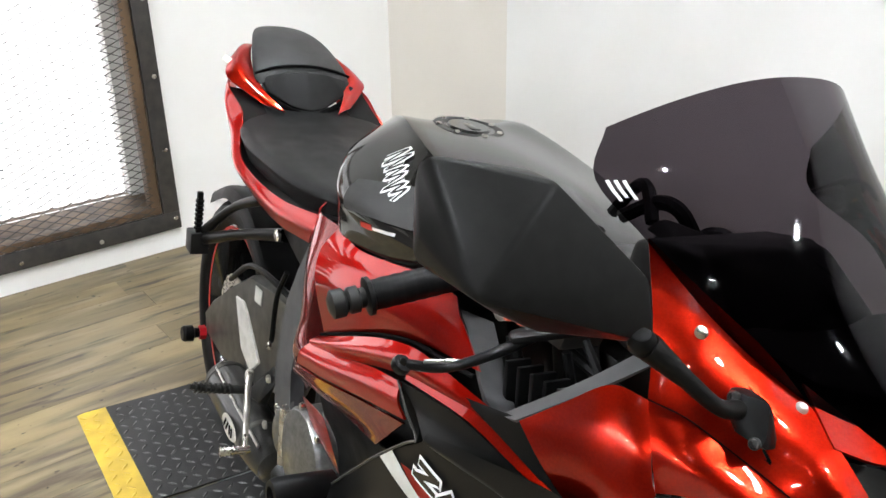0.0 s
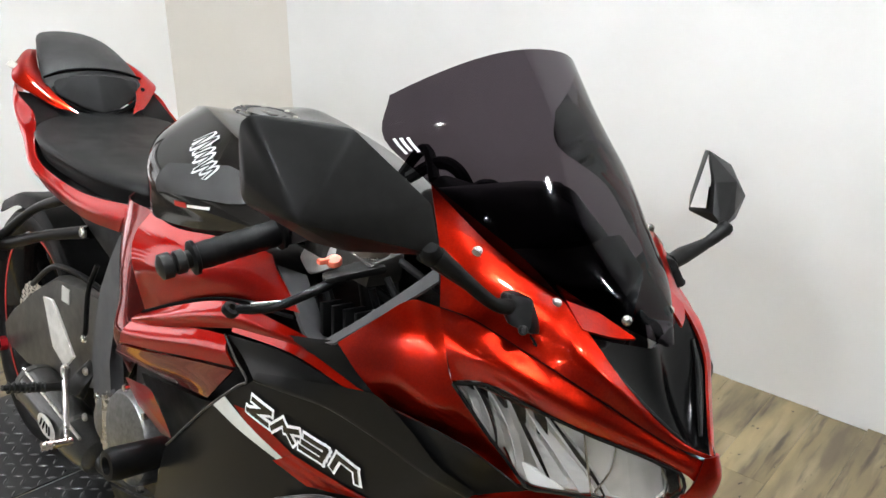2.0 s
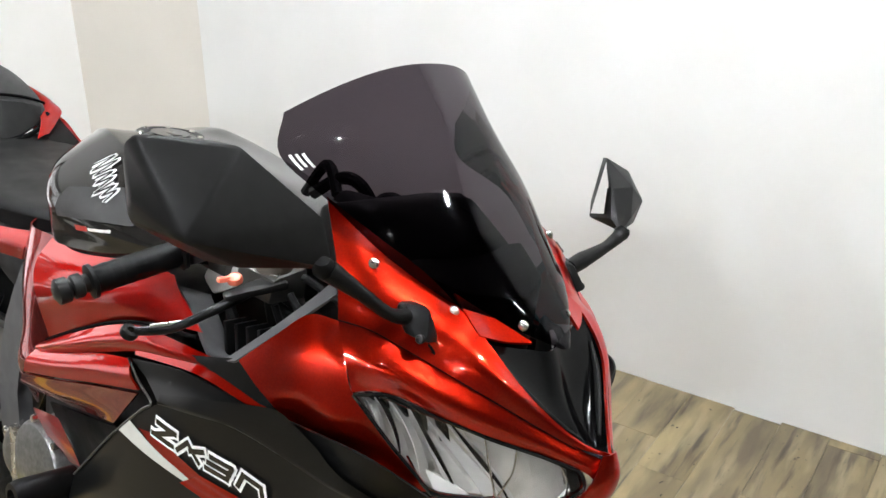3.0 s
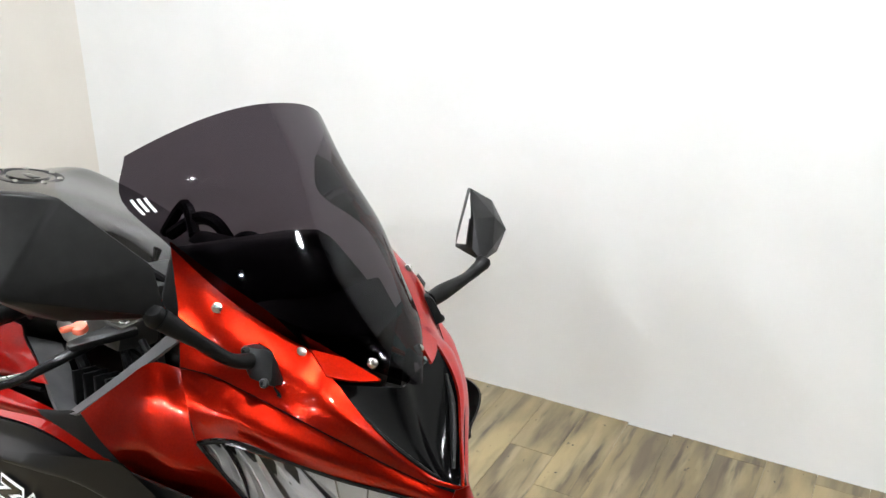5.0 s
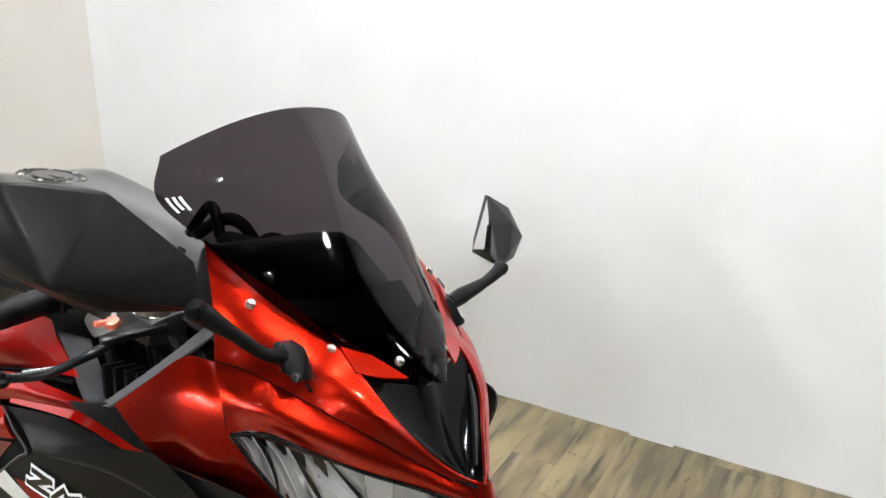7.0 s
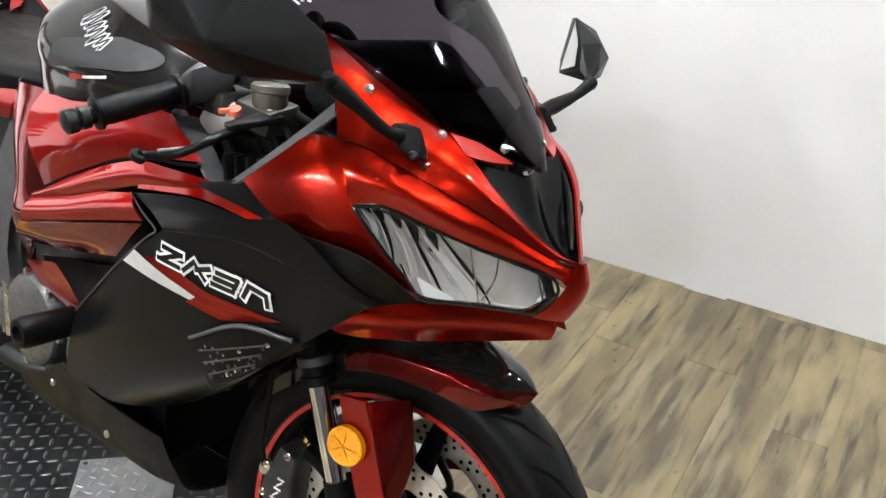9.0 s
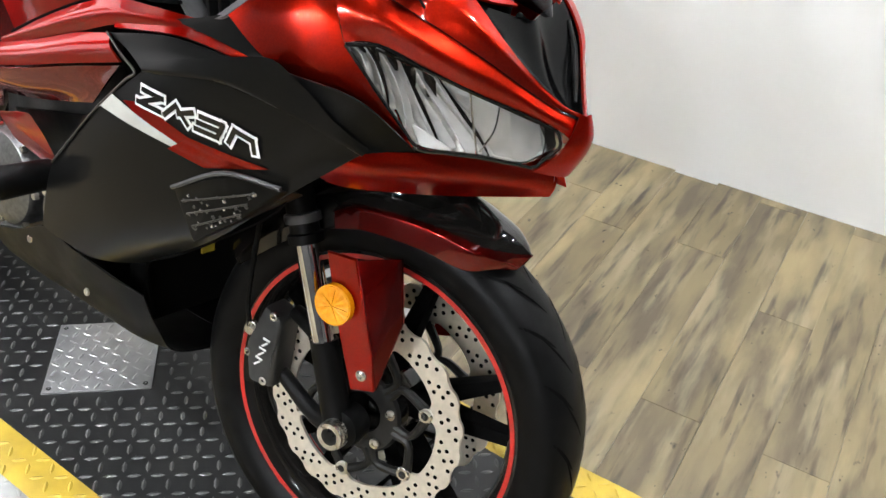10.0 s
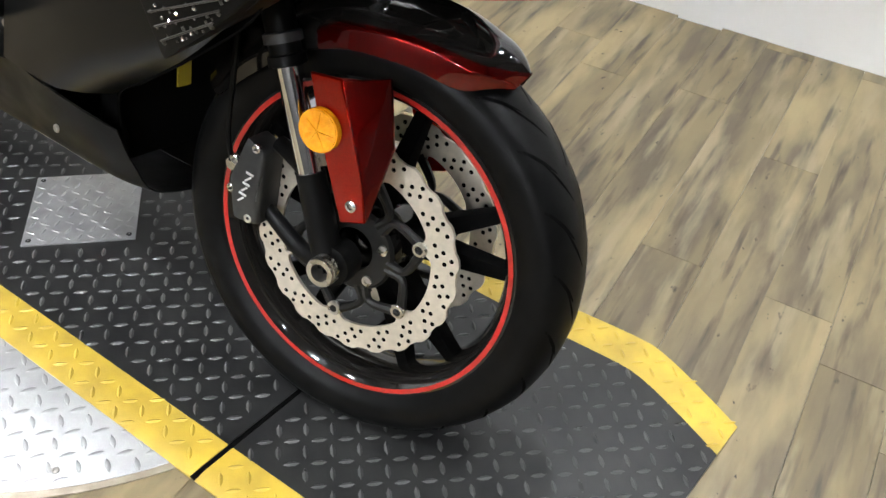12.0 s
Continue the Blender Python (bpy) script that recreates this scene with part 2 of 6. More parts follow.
def tube(pts, r, segs=10, n=None, caps=True):
    """A round bar along a curve; r is one radius or one for each given point."""
    p = spline(pts, n or max(2, 6 * (len(pts) - 1) + 1)) if len(pts) > 2 else np.array(pts, float)
    rr = np.interp(np.linspace(0, 1, len(p)), np.linspace(0, 1, len(pts)), r if np.ndim(r) else [r] * len(pts))
    bm = bmesh.new()
    rows, side = [], None
    for i, q in enumerate(p):
        d = p[min(i + 1, len(p) - 1)] - p[max(i - 1, 0)]
        d = d / np.linalg.norm(d)
        if side is None:
            side = np.cross(d, (0.3, 0.2, 1) if abs(d[2]) < 0.9 else (1, 0.2, 0))
        side = side - d * (side @ d)
        side = side / np.linalg.norm(side)
        up = np.cross(d, side)
        rows.append([q + rr[i] * (math.cos(a) * side + math.sin(a) * up) for a in np.linspace(0, 2 * math.pi, segs, endpoint=False)])
    vs = add_grid(bm, rows, True)
    if caps:
        bm.faces.new(vs[0]), bm.faces.new(vs[-1])
    return bm


def lathe(profile, at=(0, 0, 0), axis=(0, 1, 0), segs=48, close=False):
    """A body turned from (radius, along) pairs round an axis."""
    bm = bmesh.new()
    m = Matrix.Translation(at) @ Vector((0, 0, 1)).rotation_difference(Vector(axis)).to_matrix().to_4x4()
    prof = list(profile) + ([profile[0]] if close else [])
    rows = [[m @ Vector((r * math.cos(a), r * math.sin(a), h)) for a in np.linspace(0, 2 * math.pi, segs, endpoint=False)] for r, h in prof]
    vs = add_grid(bm, rows, True)
    if not close:
        for ring in (vs[0], vs[-1]):
            bm.faces.new(ring)
    bmesh.ops.remove_doubles(bm, verts=bm.verts, dist=1e-6)
    return bm


def block(lo, hi, bevel=0.002, m=None):
    bm = bmesh.new()
    bmesh.ops.create_cube(bm, size=1)
    for v in bm.verts:
        v.co = [l + (c + 0.5) * (h - l) for c, l, h in zip(v.co, lo, hi)]
    if bevel:
        bmesh.ops.bevel(bm, geom=bm.edges[:], offset=bevel, segments=2, affect="EDGES", profile=0.6)
    if m is not None:
        bmesh.ops.transform(bm, matrix=m, verts=bm.verts)
    return bm


def slab(outline, origin, u, v, thick, bevel=0.0015):
    """A plate cut to an outline of (a, b) pairs in the plane of u and v at origin, thick along u x v."""
    bm = bmesh.new()
    o, u, v = Vector(origin), Vector(u).normalized(), Vector(v).normalized()
    w = u.cross(v)
    a = [bm.verts.new(o + u * x + v * y - w * thick / 2) for x, y in outline]
    b = [bm.verts.new(o + u * x + v * y + w * thick / 2) for x, y in outline]
    bm.faces.new(a[::-1]), bm.faces.new(b)
    for i in range(len(a)):
        j = (i + 1) % len(a)
        bm.faces.new((a[i], a[j], b[j], b[i]))
    if bevel:
        bmesh.ops.bevel(bm, geom=bm.edges[:], offset=bevel, segments=1, affect="EDGES")
    return bm


def hull(points, bevel=0.004, segs=2):
    bm = bmesh.new()
    for p in points:
        bm.verts.new(p)
    bmesh.ops.convex_hull(bm, input=bm.verts)
    bmesh.ops.dissolve_limit(bm, angle_limit=radians(2), verts=bm.verts, edges=bm.edges)
    if bevel:
        bmesh.ops.bevel(bm, geom=bm.edges[:], offset=bevel, segments=segs, affect="EDGES", profile=0.6)
    return bm


def joined(*bms):
    out = bmesh.new()
    for b in bms:
        me = bpy.data.meshes.new("tmp")
        b.to_mesh(me)
        b.free()
        out.from_mesh(me)
        bpy.data.meshes.remove(me)
    return out


def moved(bm, m):
    bmesh.ops.transform(bm, matrix=m, verts=bm.verts)
    return bm


def bolt(name, at, axis, r, mat, parent, head=0.005, label=""):
    """A domed screw head with a hexagon socket."""
    bm = lathe([(0.001, 0), (r, 0), (r, head * 0.55), (r * 0.8, head * 0.92), (r * 0.5, head), (r * 0.45, head * 0.4), (0.0005, head * 0.4)], at, axis, 18)
    return part(name, bm, mat, parent, label)


# ---- room ----
XW, YN = -2.64, 1.621
CORNER_A, CORNER_B = (XW, 1.546), (-2.013, YN)
XE, YS, HIGH = 4.2, -5.0, 2.9
floor = tagged(part("floor", block((XW - 0.3, YS - 0.2, -0.12), (XE + 0.2, YN + 0.2, -0.008), 0), OAK), "weathered oak board floor with grey streaks and knots", "floor", kind="structure")


def wall(name, a, b, mat, label, thick=0.15):
    """A wall from a to b, thick on its left."""
    (x0, y0), (x1, y1) = a, b
    d = Vector((x1 - x0, y1 - y0, 0)).normalized() * 1.0
    n = Vector((-d.y, d.x, 0)) * thick
    bm = bmesh.new()
    base = [Vector((x0, y0, -0.01)), Vector((x1, y1, -0.01)), Vector((x1, y1, -0.01)) + n, Vector((x0, y0, -0.01)) + n]
    vs = [[bm.verts.new(p + Vector((0, 0, h))) for p in base] for h in (0, HIGH + 0.01)]
    bm.faces.new(vs[0]), bm.faces.new(vs[1])
    for i in range(4):
        bm.faces.new((vs[0][i], vs[0][(i + 1) % 4], vs[1][(i + 1) % 4], vs[1][i]))
    return tagged(part(name, bm, mat, None, "", False), label, "wall", kind="structure")


wall("wall_north", (XE, YN), CORNER_B, WALLP, "smooth white painted wall beside the motorcycle", -0.15)
wall("wall_corner", CORNER_B, CORNER_A, BEIGE, "beige painted wall panel in the corner", -0.15)
# Walls out of view, kept dark so that little light bounces back.
wall("wall_east", (XE, YS), (XE, YN), DIM, "unseen end wall kept dark against bounce light", -0.15)
wall("wall_south", (XW, YS), (XE, YS), DIM, "unseen long wall kept dark against bounce light", -0.15)
# west wall with the window's opening
WY0, WY1, WZ0, WZ1 = -0.92, 0.535, 0.14, 1.9
for name, lo, hi in (("wall_west_sill", (XW - 0.25, WY0 - 0.14, -0.01), (XW, 1.7, WZ0)), ("wall_west_head", (XW - 0.25, WY0 - 0.14, WZ1), (XW, 1.7, HIGH)),
                     ("wall_west_north", (XW - 0.25, WY1, WZ0), (XW, 1.7, WZ1)), ("wall_west_south", (XW - 0.25, WY0 - 0.14, WZ0), (XW, WY0, WZ1))):
    tagged(part(name, block(lo, hi, 0), WALLP, None, "", False), "white painted wall round the meshed window", "wall", kind="structure")
tagged(part("wall_west_end", block((XW - 0.25, YS, -0.01), (XW, WY0 - 0.141, HIGH), 0), DIM, None, "", False), "unseen wall beyond the window kept dark against bounce light", "wall", kind="structure")
# Unseen ceiling, its dark tone chosen to hold down the fill light.
tagged(part("ceiling", block((XW - 0.3, YS - 0.2, HIGH), (XE + 0.2, YN + 0.2, HIGH + 0.1), 0), CEIL, None, "", False), "unseen ceiling kept dark against fill light", "ceiling", kind="structure")

window = tagged(new("window_1"), "large window behind expanded metal mesh in a black iron frame", "window", kind="structure")
F0, F1 = XW + 0.004, XW + 0.016
for name, lo, hi in (("frame_bar", (F0, WY0 - 0.06, WZ0 - 0.062), (F1, WY1 + 0.055, WZ0 + 0.004)), ("frame_bar", (F0, WY0 - 0.06, WZ1 - 0.004), (F1, WY1 + 0.055, WZ1 + 0.06)),
                     ("frame_bar", (F0, WY1 - 0.004, WZ0 + 0.004), (F1, WY1 + 0.055, WZ1 - 0.004)), ("frame_bar", (F0, WY0 - 0.06, WZ0 + 0.004), (F1, WY0 + 0.004, WZ1 - 0.004))):
    part(name, block(lo, hi, 0.002), IRON, window, "black iron frame bar")
for lo, hi in (((XW - 0.05, WY1 - 0.04, WZ0 + 0.03), (XW + 0.002, WY1 - 0.004, WZ1)), ((XW - 0.05, WY0, WZ0 + 0.002), (XW + 0.002, WY1 - 0.004, WZ0 + 0.03))):
    part("wood_lining", block(lo, hi, 0.003), OLDWOOD, window, "worn dark wooden lining board")
part("window_sill", block((XW - 0.25, WY0, WZ0 + 0.001), (XW - 0.052, WY1, WZ0 + 0.025), 0.003), OLDWOOD, window, "dusty dark wooden sill")
part("window_jamb", block((XW - 0.25, WY1 - 0.05, WZ0 + 0.03), (XW - 0.17, WY1 - 0.002, WZ1), 0.003), WALLP, window, "white painted jamb board")
for y in (0.3, 0.033, -0.234, -0.501, -0.768):
    bolt("frame_bolt", (F1, y, 0.102), (1, 0, 0), 0.008, STEEL, window, 0.005)
for z in (0.12, 0.379, 0.641, 0.9, 1.16, 1.42, 1.68, 1.92):
    bolt("frame_bolt", (F1, 0.572, z), (1, 0, 0), 0.008, STEEL, window, 0.005)
# diamond mesh
mesh_bm = bmesh.new()
SY, SZ, TH = 0.031, 0.0135, 0.0017
for i in range(int((WY1 - WY0) / SY) + 1):
    for j in range(int((WZ1 - WZ0) / SZ)):
        if (i + j) % 2:
            continue
        y, z = WY0 + i * SY, WZ0 + j * SZ
        for sy in (1, -1):
            a, b = Vector((XW + 0.001, y, z)), Vector((XW + 0.001, y + sy * SY, z + SZ))
            if not WY0 <= b.y <= WY1:
                continue
            n = Vector((0, -(b.z - a.z), b.y - a.y)).normalized() * TH / 1.6
            o = Vector((0.003, 0, 0))
            q = [mesh_bm.verts.new(p) for p in (a - n, b - n, b + n, a + n, a - n + o, b - n + o, b + n + o, a + n + o)]
            for f in ((4, 5, 6, 7), (0, 1, 5, 4), (3, 2, 6, 7)):
                mesh_bm.faces.new([q[k] for k in f])
tagged(part("metal_mesh", mesh_bm, IRON, window, "black expanded metal mesh", False), kind="stuff")
part("pane", block((XW - 0.2, WY0, WZ0 + 0.03), (XW - 0.194, WY1 - 0.05, WZ1), 0), LENS, window, "clear window glass", False).visible_shadow = False
# outdoors
tagged(part("backdrop", block((XW - 1.2, -4.4, -0.5), (XW - 1.1, 2.2, 2.8), 0), glow("overcast_daylight", (0.97, 0.98, 1.0), DAY), None, "", False), "bright overcast daylight outside the window", "backdrop", kind="structure")
outside = tagged(new("brick_pier"), "red brick pier standing outside the window", "pier")
for k in range(22):
    for s in range(2):
        y0 = -0.33 + s * 0.21 - (0.1 if k % 2 else 0)
        part("brick", block((XW - 0.62, y0, 0.0 + k * 0.072), (XW - 0.52, y0 + 0.2, 0.062 + k * 0.072), 0.003), BRICKM, outside)

# ---- ceiling lights ----
def downlight(x, y, r, glare, hood=0.0):
    """A washer flush with the ceiling, or a spot deep in a hanging hood that cuts its light off at a slant."""
    lamp = tagged(new("ceiling_light"), "hooded black ceiling spot switched on" if hood else "round white ceiling washer switched on", "ceiling light", "ceiling lights")
    lamp.location = (x, y, HIGH)
    if hood:
        part("hood", lathe([(0.075, -0.118), (0.079, -0.118), (0.079, -0.001), (0.075, -0.001)], (0, 0, 0), (0, 0, 1), 32, True), CEIL, lamp, "black cylinder hood")
    else:
        part("light_frame", lathe([(r, -0.002), (r + 0.025, -0.002), (r + 0.022, -0.014), (r, -0.02)], (0, 0, 0), (0, 0, 1), 32, True), TRIM, lamp)
    part("diffuser", lathe([(0.001, -0.03 if hood else -0.016), (r - 0.001, -0.03 if hood else -0.016), (r - 0.001, -0.004), (0.001, -0.004)], (0, 0, 0), (0, 0, 1), 32), glow("lit_diffuser", (0.93, 0.965, 1.0), glare), lamp, "glowing white diffuser", False)
    return lamp


for x, y, r, w in WASHERS:
    downlight(x, y, r, w)
for x, y, r, w in LIGHTS:
    downlight(x, y, r, w, 0.0875)

# ---- turntable and mats ----
BIKEYAW = radians(-9.5)
YAW = Matrix.Rotation(BIKEYAW, 4, "Z")


def lugs(bm, pts, size, height):
    """Raised lozenges of tread plate, each a low ridge along one of two ways by turns."""
    for x, y, z, a in pts:
        d, n = Vector((math.cos(a), math.sin(a), 0)) * size, Vector((-math.sin(a), math.cos(a), 0)) * size * 0.15
        o = Vector((x, y, z))
        b = [bm.verts.new(o + s * d * 0.5 + e * n * w) for s, e, w in ((-1, 0, 0), (-0.4, -1, 1), (0.4, -1, 1), (1, 0, 0), (0.4, 1, 1), (-0.4, 1, 1))]
        t = [bm.verts.new(o + s * d * 0.5 + Vector((0, 0, height))) for s in (-0.6, 0.6)]
        for f in ((b[0], b[1], t[0]), (b[1], b[2], t[1], t[0]), (b[2], b[3], t[1]), (b[3], b[4], t[1]), (b[4], b[5], t[0], t[1]), (b[5], b[0], t[0])):
            bm.faces.new(f)


def tread_rows(inside, x0, x1, y0, y1, step, z, turn=0.0):
    out = []
    for i in range(int((x1 - x0) / step) + 1):
        for j in range(int((y1 - y0) / step) + 1):
            x, y = x0 + i * step, y0 + j * step
            if inside(x, y):
                out.append((x, y, z(x, y), turn + (radians(45) if (i + j) % 2 else radians(-45))))
    return out


# the mat lies along the motorcycle: its own axes are a (ahead) and c (to the left), from the front wheel's foot
MATM = Matrix.Translation((-0.0124, 0.0434, 0)) @ YAW
TTC, TTR = (-0.67, 0.0), 0.631
TTZ, MATZ = 0.005, 0.010
turntable = tagged(new("turntable"), "low round motorcycle turntable of bright aluminium tread plate", "turntable")
turntable.matrix_world = MATM
part("disc_plate", lathe([(0.001, 0.0005), (TTR, 0.0005), (TTR, TTZ - 0.001), (TTR - 0.002, TTZ), (0.001, TTZ)], (*TTC, 0), (0, 0, 1), 128), PLATE, turntable, "aluminium tread plate disc")
lug_bm = bmesh.new()
lugs(lug_bm, tread_rows(lambda x, y: math.hypot(x - TTC[0], y - TTC[1]) < TTR - 0.012 and y < -0.27, TTC[0] - TTR, TTC[0] + TTR, -TTR, -0.25, 0.03, lambda x, y: TTZ, radians(20)), 0.027, 0.0012)
tagged(part("tread_lug", lug_bm, PLATE, turntable), kind="stuff")
part("rim_band", lathe([(TTR + 0.0005, 0.0005), (TTR + 0.012, 0.0005), (TTR + 0.012, TTZ - 0.002), (TTR + 0.0005, TTZ - 0.001)], (*TTC, 0), (0, 0, 1), 128, True), surface("worn_rim_metal", (0.42, 0.37, 0.28), (0.25, 0.21, 0.16), 0.45, 0.5, 20, rough_var=0.1), turntable, "worn bare metal edge band")
for a in (-40, -62, -85, -108, -130):
    bolt("plate_screw", (TTC[0] + (TTR - 0.03) * math.cos(radians(a)), (TTR - 0.03) * math.sin(radians(a)), TTZ), (0, 0, 1), 0.006, STEEL, turntable, 0.002)

# three mats end to end; each slants 3 degrees to the motorcycle's line
SKEW = 0.08
C_OUT_R, C_IN_R, C_IN_L, C_OUT_L = -0.263, -0.19, 0.32, 0.395


def mat_edge(a, c):
    """Where the mat's line c runs at a; the far corner is trodden inwards."""
    return c + SKEW * (a + 0.04) - 0.06 * max(0.0, (a - 0.33) / 0.18) ** 1.3 * min(1.0, max(0.0, (c - 0.02) / 0.3))


def mat(a0, a1, z_of, label, cut=None):
    thing = tagged(new("rubber_mat"), label, "mat", "mats under the motorcycle")
    thing.matrix_world = MATM
    n = 28
    for name, c0, c1, mat_, lab in (("field", C_IN_R, C_IN_L, MATBLACK, "black diamond-tread rubber field"), ("border", C_OUT_R, C_IN_R, MATYEL, "yellow safety border"), ("border", C_IN_L, C_OUT_L, MATYEL, "yellow safety border")):
        bm = bmesh.new()
        rows = []
        for a in np.linspace(a0, a1, n):
            row = []
            for c in np.linspace(c0, c1, 5):
                edge = 0.004 if (c in (C_OUT_R, C_OUT_L)) else 0
                row.append((a, mat_edge(a, c), z_of(a) - edge + (0.01 * math.exp(-(((a - 0.32) / 0.11) ** 2)) * max(0, (c - 0.2) / 0.2) if a0 > -0.1 else 0)))
            low = [(p[0], p[1], p[2] - 0.0045) for p in row]
            rows.append(row + low[::-1])
        vs = add_grid(bm, rows, True)
        bm.faces.new(vs[0]), bm.faces.new(vs[-1])
        body = part(name, bm, mat_, thing, lab)
        bm = bmesh.new()
        inside = lambda x, y: a0 + 0.008 < x < a1 - 0.008 and mat_edge(x, c0) + 0.006 < y < mat_edge(x, c1) - 0.006 and not (cut and cut(x, y))
        lugs(bm, tread_rows(inside, a0, a1, -0.5, 0.5, 0.029, lambda x, y: z_of(x) + (0.01 * math.exp(-(((x - 0.32) / 0.11) ** 2)) * max(0, (y - 0.03 - 0.2) / 0.2) if a0 > -0.1 else 0), SKEW), 0.0255, 0.0018)
        if bm.verts:
            tagged(part("tread_lug", bm, LUG if mat_ is MATBLACK else mat_, body), kind="stuff")
        else:
            bm.free()
    return thing


def ramp_front(a):
    return MATZ if a < 0.3 else MATZ - (a - 0.3) / 0.22 * 0.005


def hub_cut(x, y):
    return abs((x + 0.68) * 0.75 - (y + 0.015) * 0.66) < 0.115 and abs((x + 0.68) * 0.66 + (y + 0.015) * 0.75) < 0.115


mat(-1.275, -0.055, lambda a: MATZ, "black rubber tread mat with yellow borders across the turntable", hub_cut)
front_mat = mat(-0.045, 0.52, ramp_front, "black rubber tread mat with yellow borders under the front wheel")
mat(-1.73, -1.285, lambda a: MATZ - max(0, -1.45 - a) / 0.28 * 0.005, "black rubber tread mat with yellow borders under the rear wheel")
part("joint_strip", slab([(-0.0548, mat_edge(-0.05, C_OUT_R)), (-0.0452, mat_edge(-0.05, C_OUT_R)), (-0.0452, mat_edge(-0.05, C_OUT_L)), (-0.0548, mat_edge(-0.05, C_OUT_L))], (0, 0, 0.0062), (1, 0, 0), (0, 1, 0), 0.004, 0), TREAD, front_mat, "black joint strip", False)
hub = tagged(new("hub_plate"), "square bright aluminium tread plate let into the mat", "metal plate")
hub.matrix_world = MATM @ Matrix.Translation((-0.68, -0.015, MATZ)) @ Matrix.Rotation(radians(-41), 4, "Z")
part("plate", block((-0.102, -0.102, 0.0), (0.102, 0.102, 0.004), 0.001), PLATE, hub)
lug_bm = bmesh.new()
lugs(lug_bm, tread_rows(lambda x, y: True, -0.09, 0.091, -0.09, 0.091, 0.0225, lambda x, y: 0.004, 0.3), 0.02, 0.0013)
tagged(part("tread_lug", lug_bm, PLATE, hub), kind="stuff")
for sx in (-1, 1):
    for sy in (-1, 1):
        bolt("plate_screw", (sx * 0.09, sy * 0.09, 0.004), (0, 0, 1), 0.005, DARKALU, hub, 0.002)

# ---- motorcycle ----
# its own axes: x ahead, y to its left, z up, from the front wheel's foot; it leans to its left on its stand
BIKE = Matrix.Translation((-0.0124, 0.0434, 0.002)) @ YAW @ Matrix.Rotation(radians(-11), 4, "X")
RAKE = radians(23.5)
HEAD, AXIS = Vector((0.101, 0, 0)), Vector((-math.sin(RAKE), 0, math.cos(RAKE)))
STEER = Matrix.Translation(HEAD) @ Matrix.Rotation(radians(11.5), 4, AXIS) @ Matrix.Translation(-HEAD)
bike = tagged(new("motorcycle"), "red and black sport motorcycle leaning on its side stand", "motorcycle")
bike.matrix_world = BIKE


